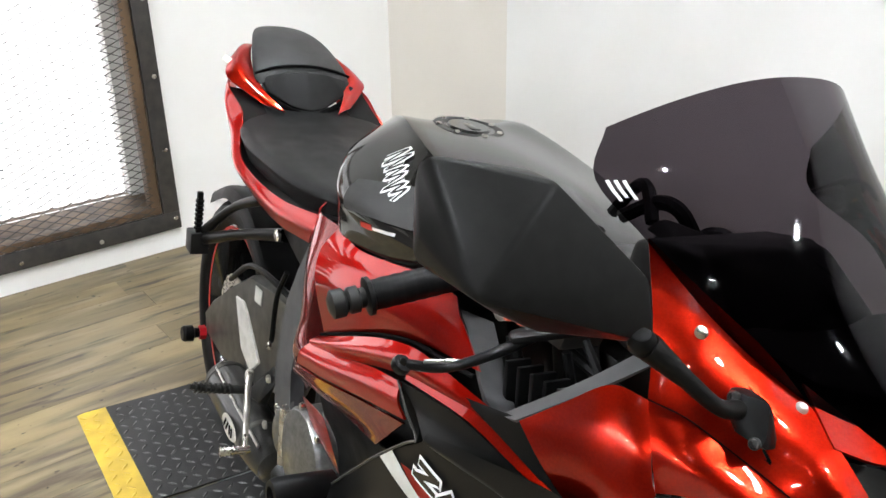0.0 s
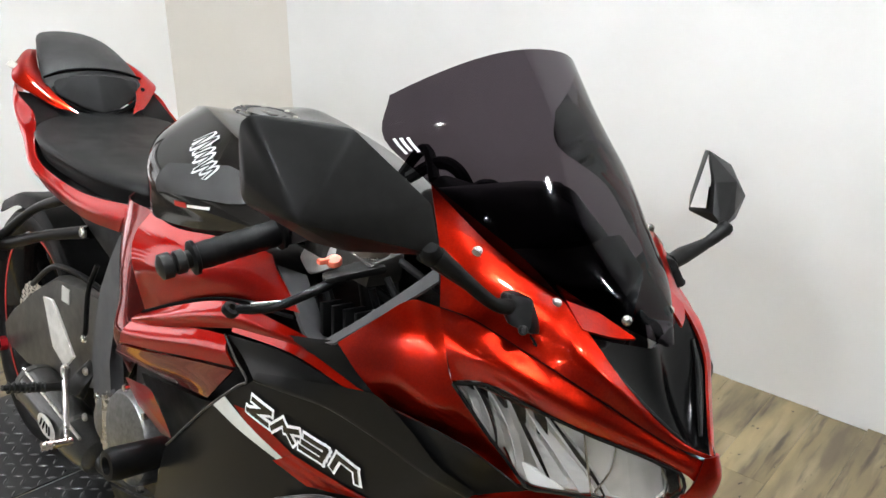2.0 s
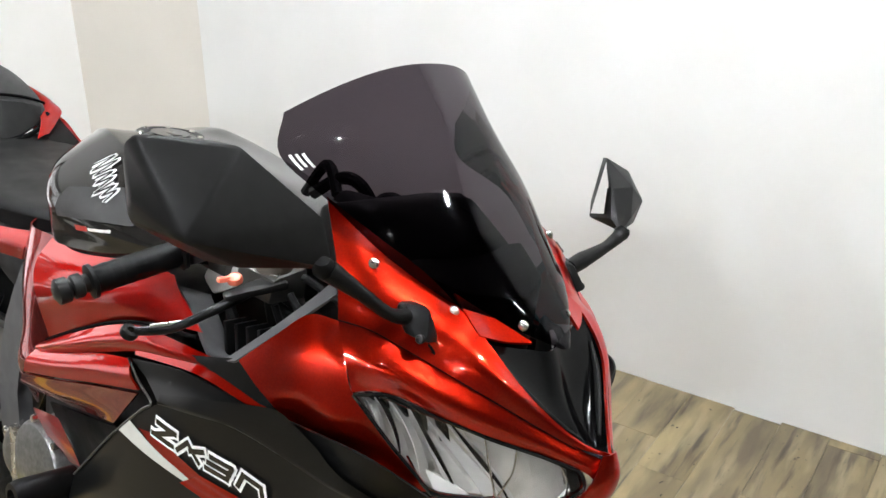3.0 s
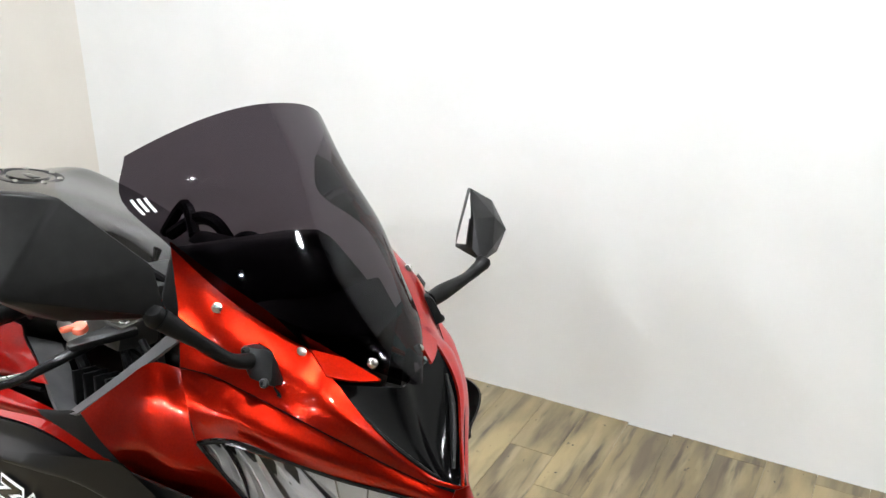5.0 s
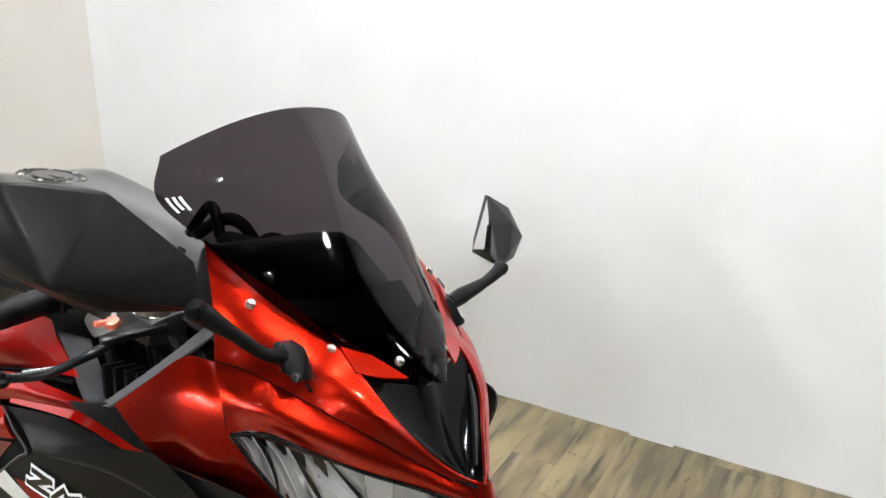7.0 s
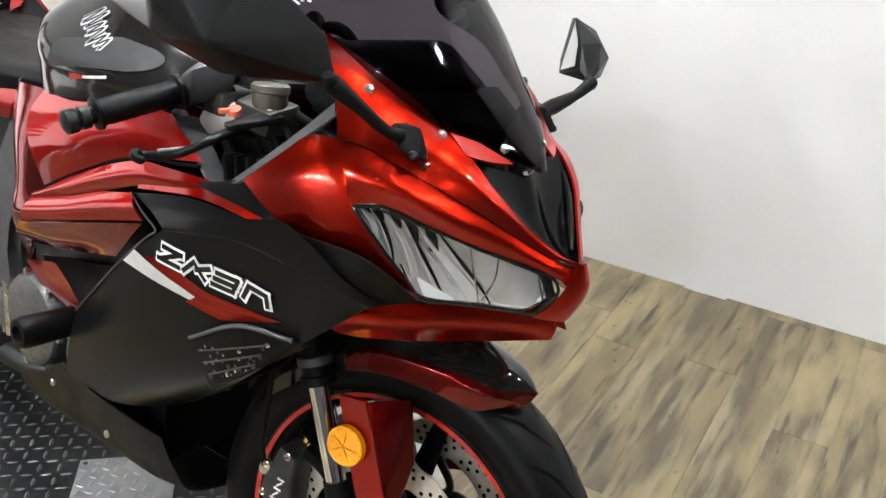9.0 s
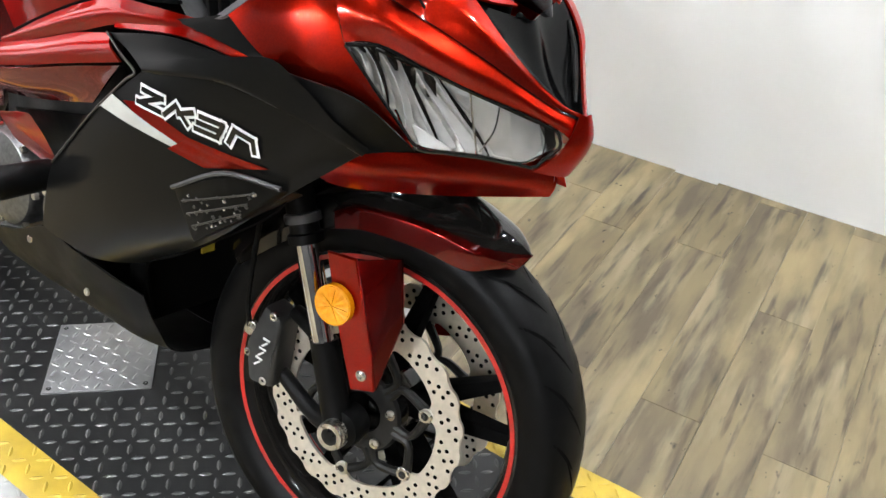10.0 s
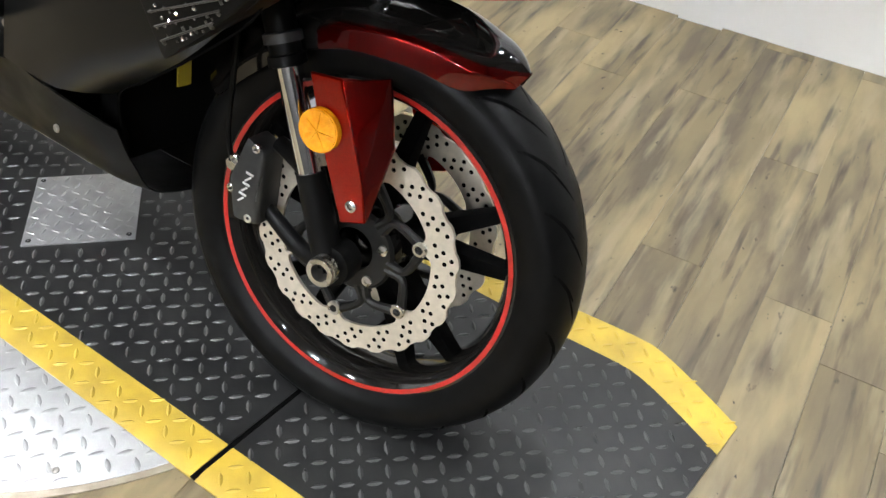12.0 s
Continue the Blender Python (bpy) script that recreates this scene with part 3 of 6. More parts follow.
def wheel(name, m, R, width, rim_r, disc_r, discs, spokes=5):
    """A cast wheel: rim and spokes with tyre, tape, discs and hub as its parts. Its axle is the local y axis."""
    w = width / 2
    prof = [(rim_r + 0.006, -w * 0.72), (rim_r + 0.006, -w * 0.8), (rim_r - 0.004, -w * 0.82), (rim_r - 0.014, -w * 0.66), (rim_r - 0.022, -w * 0.4), (rim_r - 0.025, 0), (rim_r - 0.022, w * 0.4), (rim_r - 0.014, w * 0.66), (rim_r - 0.004, w * 0.82), (rim_r + 0.006, w * 0.8), (rim_r + 0.006, w * 0.72), (rim_r, 0)]
    rim = part(name, moved(lathe(prof, (0, 0, 0), (0, 1, 0), 96, True), m), GLOSS, bike, "gloss black cast wheel with red rim tape")
    for k in range(spokes):
        a = 2 * math.pi * k / spokes + 0.35
        for s in (-0.12, 0.12):
            d0, d1 = Vector((math.cos(a + s * 0.6), 0, math.sin(a + s * 0.6))), Vector((math.cos(a + s * 1.7), 0, math.sin(a + s * 1.7)))
            p0, p1 = d0 * 0.045, d1 * (rim_r - 0.018)
            t = (p1 - p0).normalized().cross(Vector((0, 1, 0)))
            # Spokes take the flat black, so the wheel's inner shade is in their colour.
            part("spoke", moved(hull([p0 + t * q * 0.017 + Vector((0, y * 0.022, 0)) for q in (-1, 1) for y in (-1, 1)] + [p1 + t * q * 0.009 + Vector((0, y * 0.013, 0)) for q in (-1, 1) for y in (-1, 1)], 0.003), m), TREAD, rim)
    part("hub", moved(lathe([(0.03, -0.052), (0.05, -0.05), (0.062, -0.038), (0.062, 0.038), (0.05, 0.05), (0.03, 0.052)], (0, 0, 0), (0, 1, 0), 32, True), m), GLOSS, rim)
    side = [(rim_r + 0.002, 0.76 * w), (rim_r + 0.014, 0.93 * w), (rim_r + 0.032, 1.0 * w), (R - 0.028, 0.98 * w), (R - 0.016, 0.85 * w), (R - 0.006, 0.55 * w), (R - 0.001, 0.25 * w)]
    tp = [(r, -y) for r, y in side] + [(R, 0)] + [(r, y) for r, y in side[::-1]]
    part("tyre", moved(lathe(tp, (0, 0, 0), (0, 1, 0), 128, True), m), RUBBER, rim, "black road tyre with slanted grooves")
    # grooves of the tread
    rr, yy = np.array([p[0] for p in tp[3:-3]]), np.array([p[1] for p in tp[3:-3]])
    bm = bmesh.new()
    for k in range(22):
        for s in (-1, 1):
            for y0, y1, a0, da in ((0.1, 0.6, 0.0, 0.2), (0.36, 0.9, 0.14, 0.16)):
                row = []
                for u in np.linspace(0, 1, 7):
                    y = s * w * (y0 + (y1 - y0) * u)
                    r = np.interp(y, yy, rr) + 0.0011
                    a = 2 * math.pi * k / 22 + a0 + da * u + (0.14 if s > 0 else 0)
                    g = 0.0042 * math.sin(math.pi * (0.12 + 0.76 * u)) / r
                    row.append([(r * math.cos(a - g), y, r * math.sin(a - g)), (r * math.cos(a + g), y, r * math.sin(a + g))])
                add_grid(bm, row)
    tagged(part("tread_groove", moved(bm, m), TREAD, rim, "", False), kind="stuff")
    for s in (-1, 1):
        part("rim_tape", moved(lathe([(rim_r - 0.006, s * w * 0.83), (rim_r + 0.001, s * w * 0.838), (rim_r + 0.001, s * w * 0.845), (rim_r - 0.006, s * w * 0.84)], (0, 0, 0), (0, 1, 0), 96, True), m), STRIPE, rim, "red rim tape")
    for y in discs:
        n, rows = 216, []
        for k in range(n):
            a = 2 * math.pi * k / n
            ro = disc_r * (1 + 0.014 * math.tanh(2.2 * math.cos(a * 22)))
            ri = disc_r * 0.755 * (1 - 0.15 * math.exp(-((math.remainder(a - 2 * math.pi * 0.4 / 6, 2 * math.pi / 6) / 0.09) ** 2)))
            rows.append([(r * math.cos(a), y + h, r * math.sin(a)) for r, h in ((ri, -0.0025), (ro, -0.0025), (ro, 0.0025), (ri, 0.0025))])
        bm = bmesh.new()
        vs = add_grid(bm, rows, True)
        for j in range(4):
            bm.faces.new((vs[-1][j], vs[-1][(j + 1) % 4], vs[0][(j + 1) % 4], vs[0][j]))
        disc = part("brake_disc", moved(bm, m), DISCM, rim, "petal-edged drilled steel brake disc")
        bm = bmesh.new()
        for k in range(54):
            for q in range(3):
                if (k + q) % 3 == 2:
                    continue
                a, r = 2 * math.pi * (k + 0.33 * q) / 54, disc_r * (0.815 + 0.068 * q)
                for s in (-1, 1):
                    c = bmesh.ops.create_circle(bm, cap_ends=True, radius=0.0034, segments=10, matrix=Matrix.Translation((r * math.cos(a), y + s * 0.0029, r * math.sin(a))) @ Matrix.Rotation(math.pi / 2, 4, "X"))
        tagged(part("drilled_hole", moved(bm, m), TREAD, rim, "", False), kind="stuff")
        bms = [lathe([(0.032, y - 0.005), (0.06, y - 0.005), (0.064, y), (0.06, y + 0.005), (0.032, y + 0.005)], (0, 0, 0), (0, 1, 0), 32, True)]
        for k in range(6):
            a = 2 * math.pi * (k + 0.4) / 6
            c = Vector((math.cos(a), 0, math.sin(a))) * disc_r * 0.7 + Vector((0, y, 0))
            for q in (-0.42, 0.42):
                d = Vector((math.cos(a + q), 0, math.sin(a + q)))
                bms.append(tube([d * 0.055 + Vector((0, y, 0)), d * disc_r * 0.52 + Vector((0, y, 0)), c], [0.0075, 0.006, 0.008], 8))
        carrier = part("disc_carrier", moved(bms[0], m), DARKALU, rim, "black disc carrier")
        for arm in bms[1:]:
            part("carrier_arm", moved(arm, m), DARKALU, rim)
        for k in range(6):
            a = 2 * math.pi * (k + 0.4) / 6
            s = -1 if y < 0 else 1
            part("disc_button", moved(lathe([(0.005, 0), (0.011, 0), (0.0115, 0.004), (0.0095, 0.006), (0.006, 0.006), (0.005, 0.002)], (disc_r * 0.67 * math.cos(a), y + s * 0.002, disc_r * 0.67 * math.sin(a)), (0, s, 0), 18, True), m), STEEL, rim)
        for k in range(5):
            a = 2 * math.pi * (k + 0.3) / 5
            s = -1 if y < 0 else 1
            part("disc_bolt", moved(lathe([(0.001, 0.002), (0.003, 0.002), (0.0035, 0.005), (0.0075, 0.004), (0.008, 0)], (0.05 * math.cos(a), y + s * 0.004, 0.05 * math.sin(a)), (0, s, 0), 18), m), STEEL, rim)
    return rim


FW = STEER @ Matrix.Translation((0.006, 0.012, 0.311))
wheel("front_wheel", FW, 0.311, 0.127, 0.234, 0.16, (-0.062, 0.062))
RW = Matrix.Translation((-1.465, 0, 0.306))
wheel("rear_wheel", RW, 0.305, 0.18, 0.226, 0.11, (-0.075,))


def fork(side):
    s = side
    ax, up = Vector((0, s * 0.09, 0.3)), AXIS
    off = Vector((-0.008 * math.cos(RAKE), 0, -0.008 * math.sin(RAKE)))
    p = lambda d: ax + off + up * d
    tubep = part("fork_leg", moved(tube([p(0.27), p(0.4), p(0.44), p(0.66)], [0.021, 0.0215, 0.026, 0.026], 24, 14), STEER), PLASTIC, bike, "black upside-down fork leg")
    part("inner_tube", moved(tube([p(0.1), p(0.28)], 0.0175, 24), STEER), CHROME, tubep, "polished chrome fork tube")
    for d in (0.272, 0.3, 0.345):
        part("collar", moved(lathe([(0.018, 0), (0.0255, 0), (0.0255, 0.012), (0.022, 0.014)], p(d), up, 28), STEER), GREYP if d == 0.3 else PLASTIC, tubep)
    foot = joined(tube([p(0.13), p(0.06), p(0.0)], [0.0205, 0.0215, 0.022], 20), lathe([(0.012, -0.028), (0.029, -0.026), (0.031, 0), (0.029, 0.012), (0.012, 0.014)], ax, (0, s, 0), 28), tube([p(0.1), ax + Vector((-0.075, -s * 0.008, 0.115)), ax + Vector((-0.125, -s * 0.02, 0.125))], [0.017, 0.014, 0.012], 12), tube([ax + Vector((-0.015, 0, -0.005)), ax + Vector((-0.06, -s * 0.008, -0.008)), ax + Vector((-0.13, -s * 0.02, 0.02))], [0.018, 0.013, 0.011], 12))
    part("axle_clamp", moved(foot, STEER), PLASTIC, tubep, "black cast axle clamp")
    part("axle_nut", moved(lathe([(0.0125, 0.01), (0.013, 0.037), (0.02, 0.037), (0.0215, 0.033), (0.0215, 0.02)], ax, (0, s, 0), 24, True), STEER), STEEL, tubep, "hollow steel axle end")
    # caliper behind the leg
    c = ax + Vector((-0.142, -s * 0.022, 0.06))
    out = []
    for dx, dz, w in ((-0.03, -0.075, 0.018), (-0.045, 0.0, 0.02), (-0.022, 0.085, 0.016), (0.018, 0.07, 0.018), (0.008, 0.0, 0.022), (0.02, -0.07, 0.018)):
        for q in (-0.6, 1):
            out.append(c + Vector((dx * 0.85, s * q * (w + 0.012), dz * 0.8)))
    cal = part("brake_caliper", moved(hull(out, 0.006), STEER), CALIPER, tubep, "dark grey radial brake caliper with white lettering")
    bars = bmesh.new()
    for k in range(6):
        b = block((-0.0014, -0.0006, -0.006), (0.0014, 0.0006, 0.006), 0, Matrix.Translation(c + Vector((-0.012 + 0.002 * k, s * 0.0352, -0.022 + k * 0.0085))) @ Matrix.Rotation(radians(62 + (35 if k % 2 else -15)), 4, "Y"))
        me = bpy.data.meshes.new("tmp")
        b.to_mesh(me)
        bars.from_mesh(me)
        b.free()
    part("logo_mark", moved(bars, STEER), WHITEP, cal, "white brake maker mark", False)
    for dz in (-0.05, -0.015, 0.03, 0.058):
        part("caliper_bolt", moved(lathe([(0.001, 0), (0.0065, 0), (0.0065, 0.005), (0.004, 0.006), (0.001, 0.003)], c + Vector((-0.034 if abs(dz) < 0.04 else 0.0, s * 0.026, dz)), (0, s, 0), 16), STEER), STEEL, cal)
    part("brake_hose", moved(tube([c + Vector((-0.045, s * 0.02, 0.02)), c + Vector((-0.055, s * 0.022, 0.07)), c + Vector((-0.058, s * 0.02, 0.2)), c + Vector((-0.075, s * 0.02, 0.29)), p(0.45) + Vector((-0.07, 0, 0.02))], 0.0042, 8), STEER), RUBBER, tubep, "black brake hose")
    part("hose_fitting", moved(lathe([(0.001, 0), (0.009, 0), (0.009, 0.01), (0.001, 0.01)], c + Vector((-0.044, s * 0.012, 0.015)), (0, s, 0), 14), STEER), STEEL, tubep)
    return tubep


fork(-1)
fork(1)

# front mudguard
FENDER = ((150, 0.05, 0.006, 0.6), (132, 0.066, 0.014, 1), (115, 0.074, 0.022, 1), (98, 0.077, 0.03, 1), (82, 0.074, 0.036, 1), (70, 0.056, 0.038, 0.95), (65, 0.036, 0.036, 0.5), (61.6, 0.012, 0.028, 0.1))


def fender_point(a, w, lift, drop, y, out=0.0):
    """A place on the mudguard: a in degrees round the axle, y from -1 to 1 across."""
    d = Vector((math.cos(radians(a)), 0, math.sin(radians(a))))
    h = float(np.interp(abs(y), (0, 0.35, 0.72, 0.97, 1.0), (0.02, 0.016, 0.002, -0.022, -0.05)))
    return tuple(Vector((0, 0, 0.3)) + d * (0.311 + out + lift + (h if h > 0 else h * drop)) + Vector((0, y * (w + out), 0)))


def fender_rows(s):
    return [[fender_point(*r, y) for y in (-1.0, -0.97, -0.72, -0.35, 0, 0.35, 0.72, 0.97, 1.0)] for r in FENDER]


fender = part("front_mudguard", moved(sheet(fender_rows(1), 33, 40, 0.003), STEER), GLOSS, bike, "gloss black and candy red front mudguard")
for s in (-1, 1):
    band = []
    for r, inner in zip(((107, 0.076, 0.025, 1), (103, 0.0765, 0.027, 1), *FENDER[3:]), (0.975, 0.95, 0.93, 0.9, 0.84, 0.7, 0.0)):
        band.append([fender_point(*r, s * y, 0.0016) for y in np.linspace(inner, 1.0, 9)])
    part("mudguard_edge", moved(sheet(band, 15, 40, 0.002), STEER), RED_SHADED, fender, "lower edge of the mudguard in the shaded tone of the candy red")
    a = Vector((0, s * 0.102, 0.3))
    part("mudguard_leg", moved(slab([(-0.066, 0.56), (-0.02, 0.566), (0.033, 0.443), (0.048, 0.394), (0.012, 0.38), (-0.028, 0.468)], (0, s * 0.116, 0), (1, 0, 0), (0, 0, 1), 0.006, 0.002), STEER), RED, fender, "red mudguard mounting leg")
    part("mudguard_fin", moved(hull([(x, s * (y - t), z) for x, y, z in ((-0.019, 0.118, 0.564), (0.034, 0.118, 0.442), (0.048, 0.116, 0.395), (0.027, 0.084, 0.575), (0.05, 0.084, 0.488)) for t in (0, 0.006)], 0.0015), STEER), RED_SHADED, fender, "inner fin in the shaded tone of the candy red")
    part("leg_screw", moved(lathe([(0.001, 0.002), (0.003, 0.002), (0.004, 0.005), (0.008, 0.0035), (0.0085, 0)], (0.025, s * 0.119, 0.411), (0, s, 0), 18), STEER), STEEL, fender)
    rp = a + Vector((-0.034, s * 0.024, 0.196))
    refl = part("reflector", moved(lathe([(0.0255, 0.004), (0.0285, 0.005), (0.029, -0.004), (0.02, -0.008), (0.001, -0.008)], rp, (0, s, 0), 36), STEER), AMBER, fender, "round amber side reflector")
    for k in range(12):
        a0, a1 = 2 * math.pi * k / 12, 2 * math.pi * (k + 1) / 12
        rim3 = [(0.0265 * math.cos(q), 0.0265 * math.sin(q)) for q in (a0, (a0 + a1) / 2, a1)]
        low, up = 0.0048, (0.0085 if k % 2 else 0.0062)
        pts = [rp + Vector((x, s * h, z)) for (x, z), h in zip((*rim3, (0, 0)), (low, low + 0.0012, low, up))] + [rp + Vector((x, s * 0.002, z)) for x, z in (*rim3, (0, 0))]
        part("facet", moved(hull(pts, 0), STEER), AMBER, refl, "", False)

# ---- headlights, nose and cheeks ----
UPPER = (((-0.09, -0.158, 1.048), (-0.028, -0.142, 1.022), (0.022, -0.111, 0.991), (0.062, -0.095, 0.963), (0.107, -0.095, 0.94), (0.147, -0.085, 0.907), (0.179, -0.057, 0.871), (0.205, -0.029, 0.847), (0.225, -0.007, 0.838)),
         ((-0.029, -0.189, 0.993), (0.009, -0.174, 0.981), (0.044, -0.145, 0.963), (0.078, -0.128, 0.943), (0.112, -0.121, 0.927), (0.149, -0.097, 0.9), (0.177, -0.064, 0.869), (0.203, -0.035, 0.847), (0.225, -0.007, 0.836)),
         ((0.001, -0.206, 0.945), (0.027, -0.188, 0.941), (0.05, -0.17, 0.93), (0.078, -0.151, 0.917), (0.105, -0.136, 0.906), (0.145, -0.104, 0.884), (0.173, -0.071, 0.862), (0.2, -0.039, 0.842), (0.226, -0.007, 0.832)))
# the screen's red lower rail, ending in a tongue
RAIL = (((0.05, -0.09, 0.973), (0.097, -0.066, 0.953), (0.131, -0.05, 0.939)), ((0.1, -0.1, 0.944), (0.118, -0.076, 0.939), (0.132, -0.051, 0.938)))
# cheek: ahead over the lamp, and behind it down to the side panel
BROW = (UPPER[2],
        ((0.022, -0.212, 0.915), (0.046, -0.202, 0.913), (0.066, -0.188, 0.91), (0.1, -0.163, 0.894), (0.125, -0.141, 0.881), (0.151, -0.111, 0.866), (0.178, -0.076, 0.85), (0.209, -0.038, 0.83), (0.232, -0.01, 0.816)),
        ((0.037, -0.21, 0.881), (0.053, -0.196, 0.886), (0.074, -0.178, 0.883), (0.101, -0.154, 0.87), (0.125, -0.132, 0.86), (0.15, -0.105, 0.849), (0.178, -0.072, 0.837), (0.209, -0.036, 0.821), (0.226, -0.02, 0.806)))
CHEEK = (((-0.094, -0.254, 0.875), (-0.06, -0.236, 0.912), (-0.03, -0.219, 0.943), (0.001, -0.206, 0.945)),
         ((-0.057, -0.25, 0.853), (-0.022, -0.24, 0.893), (0.003, -0.226, 0.915), (0.022, -0.212, 0.915)),
         ((-0.016, -0.241, 0.834), (0.008, -0.234, 0.86), (0.024, -0.222, 0.877), (0.037, -0.21, 0.881)),
         ((0.029, -0.216, 0.815), (0.046, -0.207, 0.831), (0.055, -0.199, 0.84), (0.06, -0.193, 0.847)),
         ((0.076, -0.172, 0.794), (0.08, -0.168, 0.796), (0.086, -0.162, 0.799), (0.089, -0.158, 0.802)),
         ((0.096, -0.15, 0.779), (0.097, -0.148, 0.778), (0.1, -0.145, 0.777), (0.102, -0.144, 0.776)))
CHIN = (((0.006, -0.232, 0.755), (0.055, -0.194, 0.764), (0.102, -0.142, 0.771), (0.15, -0.078, 0.773), (0.2, -0.012, 0.778)),
        ((0.012, -0.234, 0.75), (0.06, -0.202, 0.748), (0.108, -0.147, 0.748), (0.158, -0.077, 0.749), (0.207, -0.01, 0.748)),
        ((0.02, -0.226, 0.738), (0.034, -0.186, 0.713), (0.092, -0.126, 0.714), (0.146, -0.062, 0.719), (0.204, -0.008, 0.731)))
LAMP_T = ((0.038, -0.209, 0.879), (0.064, -0.187, 0.884), (0.104, -0.152, 0.867), (0.146, -0.109, 0.848), (0.183, -0.067, 0.833), (0.21, -0.036, 0.818))
LAMP_B = ((0.043, -0.206, 0.873), (0.072, -0.181, 0.83), (0.104, -0.143, 0.776), (0.158, -0.098, 0.779), (0.202, -0.057, 0.777), (0.216, -0.034, 0.803))


MIDDLE = -0.007


def twin(rows):
    """The same panel on the nose's other side."""
    return [[(x, 2 * MIDDLE - y, z) for x, y, z in r] for r in rows]


def along(pts, u):
    """The place at u, 0 to 1, on a straight-edged line through pts."""
    p = np.array(pts, float)
    return np.array([np.interp(u, np.linspace(0, 1, len(p)), p[:, k]) for k in range(3)])


INWARD = np.array((-0.78, 0.55, -0.05))


def in_lamp(u, v, d, s):
    """A place in the lamp: u outer to inner end, v top to bottom, d metres behind the cover."""
    a, b = along(LAMP_T, u), along(LAMP_B, u)
    p = a + (b - a) * v + INWARD * d
    return (p[0], p[1] if s < 0 else 2 * MIDDLE - p[1], p[2])


for s, flip in ((-1, False), (1, True)):
    upper = part("upper_fairing", sheet(UPPER if s < 0 else twin(UPPER), 48, 20, 0.003), RED, bike, "metallic red upper nose fairing")
    part("screen_rail", sheet(RAIL if s < 0 else twin(RAIL), 16, 6, 0.003), RED, upper, "red rail below the windscreen")
    part("brow_fairing", sheet(BROW if s < 0 else twin(BROW), 44, 16, 0.003), RED, bike, "metallic red brow above the headlight")
    cheek = part("cheek_fairing", sheet(CHEEK if s < 0 else twin(CHEEK), 26, 36, 0.003), RED, bike, "metallic red cheek fairing panel")
    part("nose_seam", tube([(x + 0.0006, (y if s < 0 else 2 * MIDDLE - y) + s * 0.0006, z + 0.0005) for x, y, z in UPPER[2][:8]], 0.0006, 6, 40), TREAD, upper, "fine dark seam")
    part("chin_lip", sheet(CHIN if s < 0 else twin(CHIN), 28, 10, 0.003), RED, bike, "glossy red lower lip under the headlight")
    # lamp: chromed bowl, slanting vanes, a flat pane beside the nose, black wedges for the gaps' shade, clear cover
    bowl = [[in_lamp(u, v, 0.012 + 0.034 * math.sin(math.pi * v) ** 0.7 * (1 if u < 0.6 else 0.7), s) for u in np.linspace(0, 1, 19)] for v in np.linspace(0, 1, 8)]
    lamp_ob = part("headlight", sheet(bowl, thick=0.002, straight=True), BOWL, bike, "clear headlight with a chromed faceted bowl", False)
    for k, (u0, w, d0, d1, bend) in enumerate(((0.03, 0.06, 0.004, 0.02, 0.08), (0.1, 0.07, 0.006, 0.022, 0.13), (0.18, 0.06, 0.004, 0.024, 0.17), (0.26, 0.075, 0.006, 0.024, 0.2), (0.34, 0.06, 0.004, 0.026, 0.22), (0.42, 0.06, 0.006, 0.024, 0.2))):
        rows = []
        for v in np.linspace(0.03, 0.97, 9):
            u = u0 + bend * v + 0.03 * math.sin(math.pi * v)
            rows.append([in_lamp(u, v, d0, s), in_lamp(u + w * (0.6 + 0.5 * v), v, (d0 + d1) / 2, s), in_lamp(u + w * 0.5, v, d1, s)])
        part("reflector_vane", sheet(rows, thick=0.0012, straight=True), BOWL, lamp_ob, "chromed reflector vane", False)
        if k > 0:
            part("vane_gap_shade", hull([in_lamp(u0 - 0.03 + a, v, d, s) for a, v, d in ((0, 0.04, 0.006), (0.05, 0.03, 0.006), (0.065, 0.24 + 0.04 * (k % 3), 0.01), (0.03, 0.34, 0.012), (0, 0.04, 0.02), (0.05, 0.03, 0.02))], 0.0008), GLOSS, lamp_ob, "black wedge for the shade in the gap beside the vane")
        if k % 2:
            part("reflector_rib", tube([in_lamp(u0 + 0.02 + bend * v + 0.03 * math.sin(math.pi * v), v, 0.006, s) for v in (0.05, 0.4, 0.7, 0.97)], (0.001, 0.0028, 0.002, 0.001), 6), GLOSS, lamp_ob, "dark rib between the lamp facets")
    pane = [[in_lamp(u, v, 0.006 + 0.006 * abs(u - 0.74) / 0.18 + 0.004 * v, s) for u in (0.58, 0.66, 0.73, 0.735, 0.82, 0.9)] for v in (0.05, 0.5, 0.96)]
    part("inner_pane", sheet(pane, thick=0.0015, straight=True), BARE, lamp_ob, "flat brushed inner pane", False)
    for line in (((0.57, 0.02), (0.58, 0.5), (0.59, 0.97)), ((0.59, 0.97), (0.75, 0.97), (0.88, 0.9)), ((0.88, 0.9), (0.91, 0.5), (0.89, 0.08)), ((0.69, 0.06), (0.66, 0.5), (0.6, 0.92)), ((0.15, 0.05), (0.4, 0.03), (0.88, 0.05)), ((0.28, 0.86), (0.39, 0.97), (0.56, 0.98))):
        part("bright_edge", tube([in_lamp(u, v, 0.004, s) for u, v in line], 0.0014, 6), CHROME, lamp_ob, "bright moulded edge")
